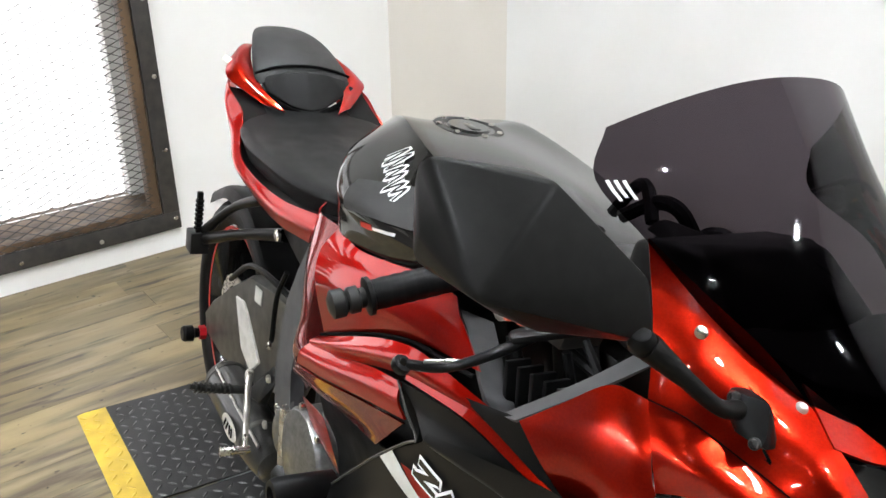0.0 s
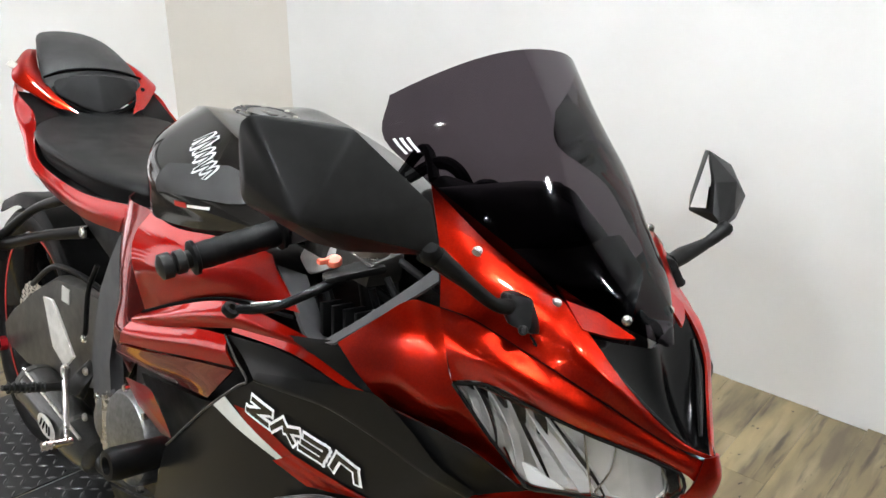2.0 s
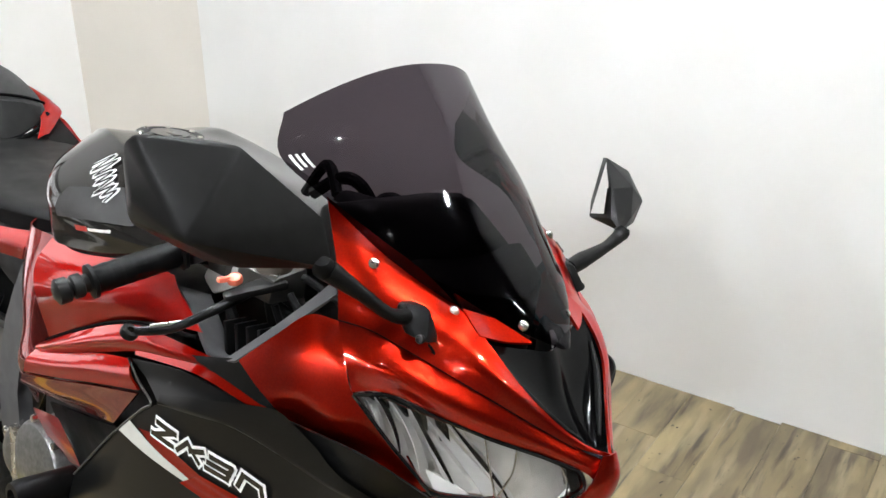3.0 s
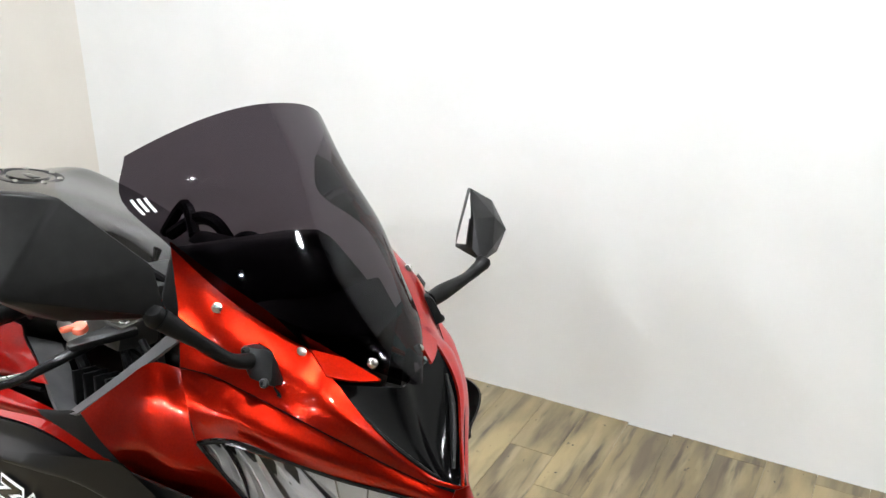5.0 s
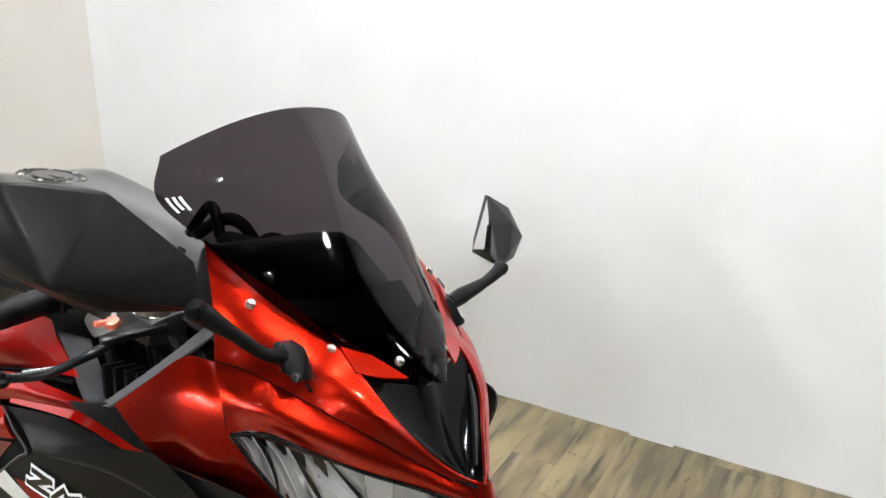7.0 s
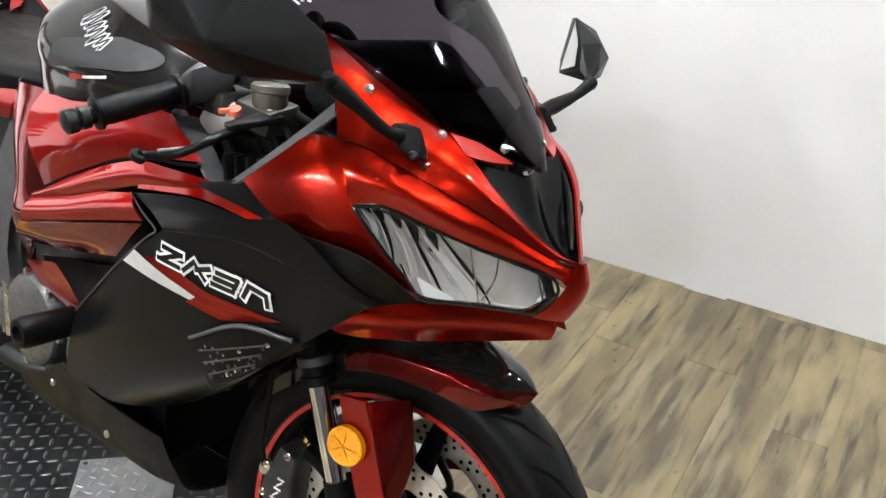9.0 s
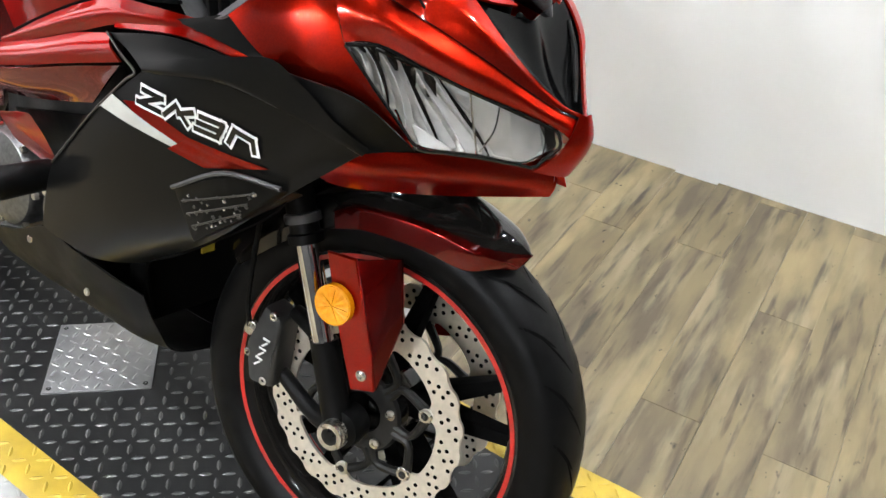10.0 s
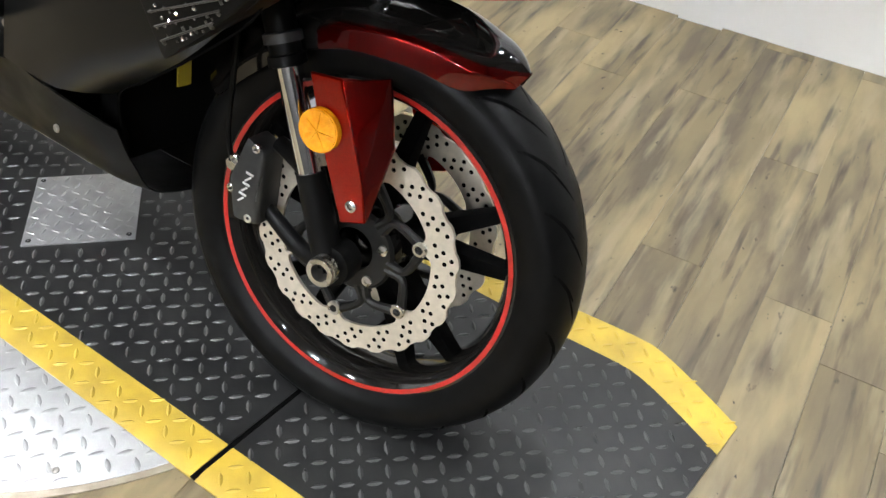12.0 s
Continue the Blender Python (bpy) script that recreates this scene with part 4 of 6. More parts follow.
    part("lamp_corner", hull([in_lamp(u, v, d, s) for u, v, d in ((0.36, 0.78, 0.004), (0.41, 0.98, 0.003), (0.52, 0.97, 0.004), (0.44, 0.8, 0.014), (0.41, 0.98, 0.012))], 0.001), WHITEP, lamp_ob, "white inner lamp corner")
    part("position_lamp", hull([in_lamp(u, v, d, s) for u in (0.915, 0.985) for v in (0.06, 0.94) for d in (0.003, 0.014)], 0.002), GLOSS, lamp_ob, "dark position lamp")
    part("lamp_cover", sheet([[tuple(np.array(in_lamp(u, v, -0.003 * math.sin(math.pi * v), s))) for u in np.linspace(0, 1, 21)] for v in np.linspace(0, 1, 6)], thick=0.0015, straight=True), LENS, lamp_ob, "clear plastic lamp cover").visible_shadow = False
    part("lamp_backing", sheet((tuple(tuple(np.array(p) + (-0.03, 0.03, -0.004)) for p in LAMP_T), tuple(tuple(np.array(p) + (-0.055, 0.035, -0.004)) for p in LAMP_B), ((0.0, -0.17, 0.7), (0.02, -0.14, 0.7), (0.05, -0.11, 0.7), (0.08, -0.07, 0.71), (0.11, -0.04, 0.72), (0.13, -0.01, 0.72))), 20, 10, 0.003, flip), PLASTIC, lamp_ob, "black lamp backing")
    fr = [in_lamp(u, 0, 0, s) for u in np.linspace(0, 1, 16)] + [in_lamp(u, 1, 0, s) for u in np.linspace(1, 0, 16)]
    part("lamp_surround", tube([*fr, fr[0]], 0.0022, 6, 66), GLOSS, lamp_ob, "black lamp surround")
    part("cheek_strip", sheet((((-0.309, -0.249, 0.808), (-0.205, -0.25, 0.832), (-0.143, -0.25, 0.841), (-0.074, -0.25, 0.84), (-0.02, -0.247, 0.837)), ((-0.305, -0.253, 0.801), (-0.195, -0.256, 0.826), (-0.14, -0.256, 0.832), (-0.072, -0.255, 0.833), (-0.014, -0.249, 0.835))), 26, 6, 0.004, flip), RED, bike, "glossy red edge strip above the side panel")

# nose bridge, scoop and windscreen
AT_MIDDLE = Matrix.Translation((0, MIDDLE, 0))
part("nose_bridge", moved(sheet((((0.222, -0.012, 0.838), (0.227, -0.006, 0.84), (0.228, 0, 0.841), (0.227, 0.006, 0.84), (0.222, 0.012, 0.838)), ((0.224, -0.026, 0.812), (0.233, -0.012, 0.816), (0.236, 0, 0.818), (0.233, 0.012, 0.816), (0.224, 0.026, 0.812)), ((0.217, -0.034, 0.792), (0.229, -0.014, 0.792), (0.232, 0, 0.792), (0.229, 0.014, 0.792), (0.217, 0.034, 0.792)), ((0.203, -0.05, 0.772), (0.214, -0.02, 0.765), (0.219, 0, 0.763), (0.214, 0.02, 0.765), (0.203, 0.05, 0.772))), 18, 16, 0.003), AT_MIDDLE), RED, bike, "red nose between the headlights")
part("chin_fin", hull([(0.198, 0.002, 0.765), (0.214, 0.012, 0.742), (0.206, 0.016, 0.742), (0.19, -0.004, 0.748), (0.19, 0.012, 0.748), (0.212, -0.004, 0.765), (0.2, 0.012, 0.77)], 0.002), RED, bike, "small red keel under the nose")
# the sunken scoop between the nose panels
SCOOP_E = ((0.107, 0.09, 0.938), (0.133, 0.091, 0.916), (0.156, 0.077, 0.892), (0.178, 0.055, 0.868), (0.202, 0.028, 0.845), (0.221, 0.008, 0.836))
SCOOP_C = ((0.134, 0.0, 0.926), (0.153, 0.0, 0.916), (0.172, 0.0, 0.897), (0.19, 0.0, 0.876), (0.21, 0.0, 0.852), (0.226, 0.0, 0.838))
rows = []
for k, (e, c) in enumerate(zip(SCOOP_E, SCOOP_C)):
    e, c = np.array(e), np.array(c)
    dip = np.array((-0.6, 0, -0.8)) * 0.024 * math.sin(math.pi * (k + 0.6) / 6.2)
    half = [e + (c - e) * f + dip * g for f, g in ((1.0, 1.3), (0.75, 1.25), (0.5, 1.0), (0.25, 0.6), (0.06, 0.15), (0.0, 0.0))]
    rows.append([tuple(p * (1, -1, 1)) for p in half[:0:-1]] + [tuple(p) for p in half])
part("air_scoop", moved(sheet(rows, 44, 24, 0.003), AT_MIDDLE), INKY, bike, "black sunken air scoop")
for s in (-1, 1):
    part("scoop_lip", tube([(x - 0.004, MIDDLE + s * (y - 0.013), z - 0.001) for x, y, z in SCOOP_E[1:5]], (0.002, 0.004, 0.004, 0.002), 8), SHELL, bike, "grey curved lip inside the scoop")


def screen_rows():
    rows = []
    for w, ex, ez, cx, cz in ((0.162, -0.172, 1.125, -0.098, 1.196), (0.17, -0.163, 1.079, -0.045, 1.14), (0.172, -0.075, 1.05, 0.005, 1.083), (0.148, 0.0, 1.006, 0.052, 1.03), (0.1, 0.062, 0.965, 0.095, 0.983), (0.045, 0.115, 0.942, 0.128, 0.947), (0.008, 0.143, 0.926, 0.146, 0.927)):
        row = []
        for q in np.linspace(-1, 1, 25):
            f = 1 - abs(q) ** 2.4
            k = max(0.0, q) ** 2
            row.append((ex + (cx - ex) * f - 0.018 * k * (w > 0.12), w * q * (1 - 0.09 * k), ez + (cz - ez) * f - 0.018 * k * (w > 0.12)))
        rows.append(row)
    return rows


scr = screen_rows()
grid_rows = np.array([spline([r[j] for r in scr], 30) for j in range(25)]).transpose(1, 0, 2)
windscreen = part("windscreen", sheet(grid_rows, thick=0, straight=True), SCREEN, bike, "tall smoked double-bubble windscreen")
for y in (1, -1):
    for x, yy, z in ((-0.004, -0.16, 0.998), (0.063, -0.102, 0.958), (0.114, -0.046, 0.95)):
        part("screen_screw", lathe([(0.001, 0.006), (0.003, 0.005), (0.0055, 0.003), (0.006, 0), (0.005, -0.004)], (x, yy if y < 0 else 2 * MIDDLE - yy, z), (0.45, y * 0.7, 0.5), 16), STEEL, windscreen, "domed steel screen screw")


def on_screen(i, j, lift=0.0014):
    """A place just outside the screen, i rows down and j columns in."""
    i0, j0 = int(i), int(j)
    g = [[Vector(grid_rows[i0 + a][j0 + b]) for b in (0, 1)] for a in (0, 1)]
    n = (g[1][0] - g[0][0]).cross(g[0][1] - g[0][0]).normalized()
    p = g[0][0].lerp(g[0][1], j - j0).lerp(g[1][0].lerp(g[1][1], j - j0), i - i0)
    return tuple(p + n * lift * (1 if n.y < 0 else -1))


marks = bmesh.new()
for k in range(3):
    add_grid(marks, [[on_screen(i, 0.3 + 0.26 * k + d) for d in (0, 0.13)] for i in np.linspace(5.2 + 0.1 * k, 6.9 - 0.2 * (k % 2), 5)])
part("warning_marks", marks, WHITEP, windscreen, "small white printed lines", False)

# ---- side fairings ----
SIDE = (((-0.32, -0.25, 0.79), (-0.198, -0.254, 0.821), (-0.091, -0.252, 0.83), (0.013, -0.246, 0.84), (0.085, -0.224, 0.833), (0.108, -0.152, 0.777)),
        ((-0.227, -0.264, 0.772), (-0.154, -0.265, 0.791), (-0.076, -0.262, 0.806), (-0.003, -0.252, 0.802), (0.053, -0.238, 0.792), (0.082, -0.206, 0.774)),
        ((-0.325, -0.263, 0.69), (-0.255, -0.266, 0.69), (-0.19, -0.263, 0.69), (-0.12, -0.256, 0.69), (-0.06, -0.246, 0.69), (-0.006, -0.23, 0.69)),
        ((-0.45, -0.252, 0.565), (-0.37, -0.257, 0.565), (-0.3, -0.257, 0.565), (-0.24, -0.252, 0.565), (-0.18, -0.24, 0.568), (-0.135, -0.22, 0.573)),
        ((-0.5, -0.242, 0.44), (-0.46, -0.243, 0.44), (-0.42, -0.241, 0.44), (-0.38, -0.236, 0.44), (-0.34, -0.22, 0.445), (-0.31, -0.195, 0.45)))
# a shoulder along the top of the side panel
SIDE = (SIDE[0], tuple((a[0] * 0.5 + b[0] * 0.5, (a[1] + b[1]) / 2 + 0.003, a[2] * 0.5 + b[2] * 0.5) for a, b in zip(SIDE[0], SIDE[1])), tuple((a[0] * 0.06 + b[0] * 0.94, b[1], a[2] * 0.06 + b[2] * 0.94) for a, b in zip(SIDE[0], SIDE[1])),
        tuple((b[0] * 0.96 + c[0] * 0.04, b[1] - 0.0006, b[2] * 0.96 + c[2] * 0.04) for b, c in zip(SIDE[1], SIDE[2])), *SIDE[2:])
BELLY = (((-0.71, -0.215, 0.34), (-0.6, -0.227, 0.385), (-0.5, -0.238, 0.436), (-0.42, -0.236, 0.43), (-0.35, -0.215, 0.41), (-0.315, -0.19, 0.39)),
         ((-0.7, -0.2, 0.3), (-0.6, -0.208, 0.325), (-0.5, -0.21, 0.345), (-0.42, -0.205, 0.345), (-0.35, -0.19, 0.335), (-0.31, -0.165, 0.325)),
         ((-0.69, -0.165, 0.272), (-0.6, -0.17, 0.277), (-0.5, -0.165, 0.279), (-0.42, -0.16, 0.279), (-0.35, -0.15, 0.277), (-0.3, -0.13, 0.275)),
         ((-0.68, -0.002, 0.225), (-0.6, -0.002, 0.225), (-0.5, -0.002, 0.225), (-0.42, -0.002, 0.23), (-0.35, -0.002, 0.24), (-0.3, -0.002, 0.25)))
ARCH = (((0.0, -0.222, 0.72), (-0.03, -0.215, 0.66), (-0.135, -0.213, 0.573), (-0.22, -0.212, 0.51), (-0.31, -0.19, 0.445), (-0.33, -0.165, 0.34)),
        ((-0.05, -0.17, 0.7), (-0.09, -0.165, 0.65), (-0.18, -0.16, 0.56), (-0.27, -0.16, 0.49), (-0.36, -0.15, 0.42), (-0.37, -0.12, 0.33)))
TANKSIDE = (((-0.65, -0.198, 0.85), (-0.55, -0.211, 0.857), (-0.45, -0.209, 0.877), (-0.38, -0.203, 0.892), (-0.313, -0.199, 0.894)),
            ((-0.655, -0.22, 0.815), (-0.55, -0.23, 0.832), (-0.45, -0.229, 0.853), (-0.365, -0.222, 0.873), (-0.285, -0.21, 0.886)),
            ((-0.64, -0.23, 0.775), (-0.535, -0.237, 0.798), (-0.44, -0.235, 0.828), (-0.35, -0.23, 0.854), (-0.25, -0.218, 0.877)),
            ((-0.6, -0.224, 0.71), (-0.49, -0.229, 0.766), (-0.394, -0.228, 0.81), (-0.31, -0.229, 0.838), (-0.205, -0.228, 0.862)))
LIPSIDE = (((-0.6, -0.23, 0.706), (-0.49, -0.24, 0.761), (-0.394, -0.242, 0.806), (-0.315, -0.243, 0.834), (-0.25, -0.242, 0.842), (-0.155, -0.245, 0.853)),
           ((-0.6, -0.245, 0.7), (-0.49, -0.254, 0.747), (-0.394, -0.255, 0.788), (-0.31, -0.255, 0.818), (-0.24, -0.253, 0.832), (-0.155, -0.248, 0.847)),
           ((-0.6, -0.239, 0.69), (-0.49, -0.247, 0.732), (-0.385, -0.247, 0.773), (-0.3, -0.25, 0.806), (-0.23, -0.25, 0.822), (-0.157, -0.25, 0.838)))
MIDSIDE = (((-0.61, -0.238, 0.693), (-0.5, -0.246, 0.728), (-0.4, -0.248, 0.766), (-0.318, -0.251, 0.79)),
           ((-0.615, -0.252, 0.675), (-0.51, -0.257, 0.708), (-0.4, -0.26, 0.748), (-0.3, -0.262, 0.778)),
           ((-0.625, -0.25, 0.652), (-0.53, -0.254, 0.682), (-0.4, -0.258, 0.726), (-0.28, -0.261, 0.765)))
LOWSIDE = (((-0.63, -0.248, 0.648), (-0.53, -0.252, 0.679), (-0.4, -0.256, 0.723), (-0.278, -0.26, 0.762)),
           ((-0.675, -0.23, 0.61), (-0.56, -0.238, 0.64), (-0.435, -0.246, 0.682), (-0.318, -0.256, 0.72)),
           ((-0.705, -0.197, 0.583), (-0.58, -0.216, 0.616), (-0.46, -0.23, 0.652), (-0.35, -0.25, 0.688)))
for s, flip in ((-1, False), (1, True)):
    side = part("side_fairing", sheet(SIDE, 36, 56, 0.003, flip), SATIN, bike, "satin black side fairing panel with white and red graphics")
    part("belly_pan", sheet(BELLY, 26, 20, 0.003, flip), PLASTIC, bike, "satin black belly pan")
    part("belly_edge", tube([tuple(np.array(p) * (1, -s, 1)) for p in ((-0.69, -0.167, 0.271), (-0.6, -0.172, 0.276), (-0.5, -0.167, 0.278), (-0.42, -0.162, 0.278))], 0.0014, 6, 24), BARE, side, "worn bare edge")
    # Flat black puts the wheel arch's shade into the liner's colour.
    part("arch_liner", sheet(ARCH, 26, 6, 0.003, flip), TREAD, side, "black inner edge of the wheel arch")
    part("tank_side_panel", sheet(TANKSIDE, 30, 16, 0.003, flip), RED, bike, "glossy red panel below the tank")
    part("lip_fairing", sheet(LIPSIDE, 34, 10, 0.003, flip), RED, bike, "glossy red lip panel along the side")
    part("mid_fairing", sheet(MIDSIDE, 28, 16, 0.003, flip), RED, bike, "glossy red middle fairing panel")
    part("intake_panel", sheet(LOWSIDE, 28, 14, 0.003, flip), RED_SHADED, bike, "glossy red panel above the cooling outlet")
    fin = [tuple(np.array(p) * (1, -s, 1)) for p in ((-0.711, -0.2, 0.545), (-0.56, -0.228, 0.599), (-0.511, -0.232, 0.581), (-0.48, -0.228, 0.55), (-0.563, -0.205, 0.513), (-0.665, -0.195, 0.511), (-0.719, -0.185, 0.518))]
    part("fairing_fin", hull(fin, 0.003), RED, bike, "bright red fin below the cooling outlet")
    part("outlet_shroud", sheet(tuple(tuple((x, -s * y, z) for x, y, z in r) for r in (((-0.7, -0.175, 0.55), (-0.58, -0.19, 0.588), (-0.46, -0.205, 0.625), (-0.35, -0.23, 0.67)), ((-0.68, -0.16, 0.48), (-0.57, -0.165, 0.5), (-0.48, -0.175, 0.5), (-0.4, -0.21, 0.52)), ((-0.66, -0.165, 0.42), (-0.58, -0.175, 0.42), (-0.52, -0.19, 0.42), (-0.46, -0.225, 0.42)))), 16, 12, 0.003), PLASTIC, side, "black shroud inside the cooling outlet")
    part("panel_seam", tube([tuple(np.array(p) * (1, -s, 1)) for p in ((-0.6, -0.228, 0.708), (-0.49, -0.235, 0.764), (-0.394, -0.235, 0.809), (-0.312, -0.236, 0.837), (-0.25, -0.236, 0.848), (-0.2, -0.236, 0.859))], 0.0026, 6, 30), TREAD, side, "dark seam between the red panels")
    # seam edge and screws
    part("panel_edge", tube([tuple(np.array(p) * (1, -s, 1)) for p in ((-0.322, -0.252, 0.79), (-0.28, -0.26, 0.776), (-0.243, -0.265, 0.765), (-0.262, -0.266, 0.748), (-0.325, -0.265, 0.69), (-0.39, -0.26, 0.625), (-0.45, -0.254, 0.565))], 0.0016, 6, 60), SWING, side, "grey worn panel edge")
    for x, y, z in ((-0.552, -0.234, 0.39), (-0.41, -0.222, 0.36)):
        part("fairing_screw", lathe([(0.001, 0.002), (0.004, 0.003), (0.006, 0.002), (0.0065, 0)], (x, -s * y if s > 0 else y, z), (0, s, 0.1), 14), STEEL, side)
    # indicator let into the panel
    ind = [tuple(np.array(p) * (1, -s, 1)) for p in ((0.004, -0.24, 0.705), (-0.07, -0.262, 0.7), (-0.158, -0.264, 0.647), (-0.132, -0.25, 0.58), (-0.06, -0.248, 0.64), (0.0, -0.2, 0.69), (-0.1, -0.2, 0.66), (-0.12, -0.205, 0.6), (-0.15, -0.22, 0.64))]
    lampb = part("indicator", hull(ind, 0.003), PLASTIC, side, "black indicator housing with clear facets")
    face = BVHTree.FromPolygons([tuple(v.co) for v in lampb.data.vertices], [tuple(p.vertices) for p in lampb.data.polygons])
    rnd = random.Random(11)
    for i in range(9):
        for j in range(5):
            if rnd.random() < 0.28:
                continue
            u, v = (i + rnd.uniform(0, 0.7)) / 9, (j + rnd.uniform(0, 0.6)) / 4.6
            x, z = ((-0.148 + 0.125 * u) * (1 - v) + (-0.128 + 0.075 * u) * v, (0.64 + 0.056 * u) * (1 - v) + (0.597 + 0.05 * u) * v)
            hit, n, _, _ = face.ray_cast(Vector((x, s * 0.5, z)), Vector((0, -s, 0)))
            if hit:
                r = rnd.uniform(0.0016, 0.0045)
                part("indicator_bead", lathe([(0.0006, r * 0.5), (r * 0.7, r * 0.35), (r, 0.0), (r * 0.9, -0.003)], hit, n if n.y * s > 0 else -n, rnd.choice((4, 5, 6))), CHROME if rnd.random() < 0.45 else SWING, lampb, "clear faceted bead", False)
    for v in (0.2, 0.55, 0.9):
        q = [face.ray_cast(Vector((-0.15 + 0.02 * v + (0.13 - 0.05 * v) * u, s * 0.5, 0.643 - 0.043 * v + (0.058 - 0.006 * v) * u)), Vector((0, -s, 0)))[0] for u in (0.02, 0.35, 0.65, 0.95)]
        if all(q):
            part("lens_rib", tube([p + Vector((0, s * 0.001, 0)) for p in q], 0.0014, 6), SWING, lampb, "clear rib of the lens")
    part("indicator_rim", tube([tuple(np.array(p) * (1, -s, 1)) for p in ((0.002, -0.242, 0.707), (-0.07, -0.264, 0.702), (-0.158, -0.266, 0.649))], 0.003, 6), GREYP, lampb)


# graphics on the right and left side panels
def dense(rows, nu, nv):
    g = np.array([spline(r, nu) for r in rows])
    return np.array([spline(g[:, j], nv) for j in range(nu)]).transpose(1, 0, 2)


SIDE_G = dense(SIDE, 60, 60)


def side_decal(name, corners, mat, s, lift, parent, label, n=14):
    """A thin decal that follows the side panel, between the (x, z) corners a, b, c, d."""
    a, b, c, d = (np.array(p, float) for p in corners)
    flat = SIDE_G.reshape(-1, 3)
    rows = []
    for v in np.linspace(0, 1, 5):
        row = []
        for u in np.linspace(0, 1, n):
            x, z = (a * (1 - u) + b * u) * (1 - v) + (d * (1 - u) + c * u) * v
            k = np.argsort((flat[:, 0] - x) ** 2 + (flat[:, 2] - z) ** 2)[:4]
            w = 1 / (1e-5 + (flat[k, 0] - x) ** 2 + (flat[k, 2] - z) ** 2)
            y = (flat[k, 1] * w).sum() / w.sum()
            row.append((x, s * (-y + lift), z))
        rows.append(row)
    return part(name, sheet(rows, thick=0, straight=True), mat, parent, label)


def strokes(name, s, at, along, up, glyphs, size, mat, parent, label, lift, wide=0.2):
    """A row of slanted bars that stands for a model mark: each glyph is a few bars in a unit box."""
    for n, bars in enumerate(glyphs):
        for x0, z0, x1, z1 in bars:
            q = [np.array(at) + (np.array(along) * (x + n * 1.15) + np.array(up) * z) * size for x, z in ((x0, z0), (x1, z1))]
            d = (q[1] - q[0]) / np.linalg.norm(q[1] - q[0])
            q = [q[0] - d * wide * size * 0.9, q[1] + d * wide * size * 0.9]
            e = np.array((-d[1], d[0])) * wide * size
            side_decal(name, (q[0] + e, q[1] + e, q[1] - e, q[0] - e), mat, s, lift, parent, label, 4)


for s, ob in zip((-1, 1), [o for o in bike.children if o.name.startswith("side_fairing")]):
    side_decal("silver_flash", ((-0.286, 0.724), (-0.155, 0.706), (-0.166, 0.698), (-0.312, 0.699)), SILVERP, s, 0.0026, ob, "silver flash")
    side_decal("red_flash", ((-0.262, 0.724), (-0.22, 0.735), (-0.137, 0.72), (-0.165, 0.7)), RED, s, 0.0024, ob, "red flash")
    side_decal("red_flash", ((-0.173, 0.693), (-0.137, 0.72), (-0.016, 0.724), (-0.111, 0.691)), RED, s, 0.0025, ob, "red flash")
    al, up = (1.0, 0.02), (0.25, 0.5)
    if s < 0:
        G = (((0, 0.9, 0.9, 0.9), (0.8, 0.85, 0.15, 0.15), (0.0, 0.1, 1, 0.1)), ((0.05, 0.1, 0.3, 0.9), (0.3, 0.9, 0.95, 0.1), (0.5, 0.5, 0.95, 0.9)), ((0.1, 0.9, 0.9, 0.9), (0.1, 0.5, 0.9, 0.5), (0.1, 0.1, 0.9, 0.1), (0.9, 0.1, 0.9, 0.9)), ((0.15, 0.1, 0.15, 0.9), (0.15, 0.9, 0.8, 0.7), (0.8, 0.7, 1, 0.1)))
        strokes("model_mark", s, (-0.228, 0.733), al, up, G, 0.0435, WHITEP, ob, "white outlined model mark", 0.0034, 0.15)
        strokes("model_mark", s, (-0.228, 0.733), al, up, G, 0.0435, GLOSS, ob, "black model mark", 0.0042, 0.075)

# ---- tank ----
def tank_rows():
    rows = []
    for x, top, ws, zs, wm, zm, wb, zb in ((-0.88, 0.855, 0.03, 0.852, 0.045, 0.845, 0.05, 0.83), (-0.845, 0.92, 0.05, 0.916, 0.08, 0.885, 0.09, 0.835), (-0.785, 0.974, 0.074, 0.976, 0.125, 0.925, 0.13, 0.838), (-0.7, 0.998, 0.1, 1.002, 0.178, 0.945, 0.175, 0.842), (-0.63, 1.0, 0.114, 0.999, 0.212, 0.925, 0.203, 0.848), (-0.5, 0.996, 0.126, 0.978, 0.21, 0.918, 0.205, 0.866), (-0.4, 0.985, 0.12, 0.957, 0.195, 0.915, 0.192, 0.888), (-0.33, 0.96, 0.1, 0.935, 0.17, 0.915, 0.172, 0.902), (-0.29, 0.93, 0.07, 0.92, 0.12, 0.91, 0.14, 0.905)):
        half = [(x, 0, top), (x, -ws * 0.55, top * 0.55 + zs * 0.45), (x, -ws * 0.93, zs + 0.0015), (x, -ws * 1.05, zs - 0.004), (x, -(ws + wm) / 2 - 0.002, (zs + zm) / 2 + 0.003), (x, -wm, zm), (x, -(wm + wb) / 2 - 0.002, (zm + zb) / 2), (x, -wb, zb)]
        rows.append([(a, -b, c) for a, b, c in half[:0:-1]] + half)
    return rows


tank = part("fuel_tank", sheet(tank_rows(), 57, 48, 0.003), GLOSS, bike, "gloss black fuel tank cover")
cap = part("filler_cap", lathe([(0.001, 0.0), (0.037, 0.001), (0.041, 0.0035), (0.053, 0.0035), (0.056, 0.0), (0.056, -0.01)], (-0.66, -0.005, 0.998), (0.04, 0, 1), 48), SATIN, tank, "round black filler cap with steel screws")
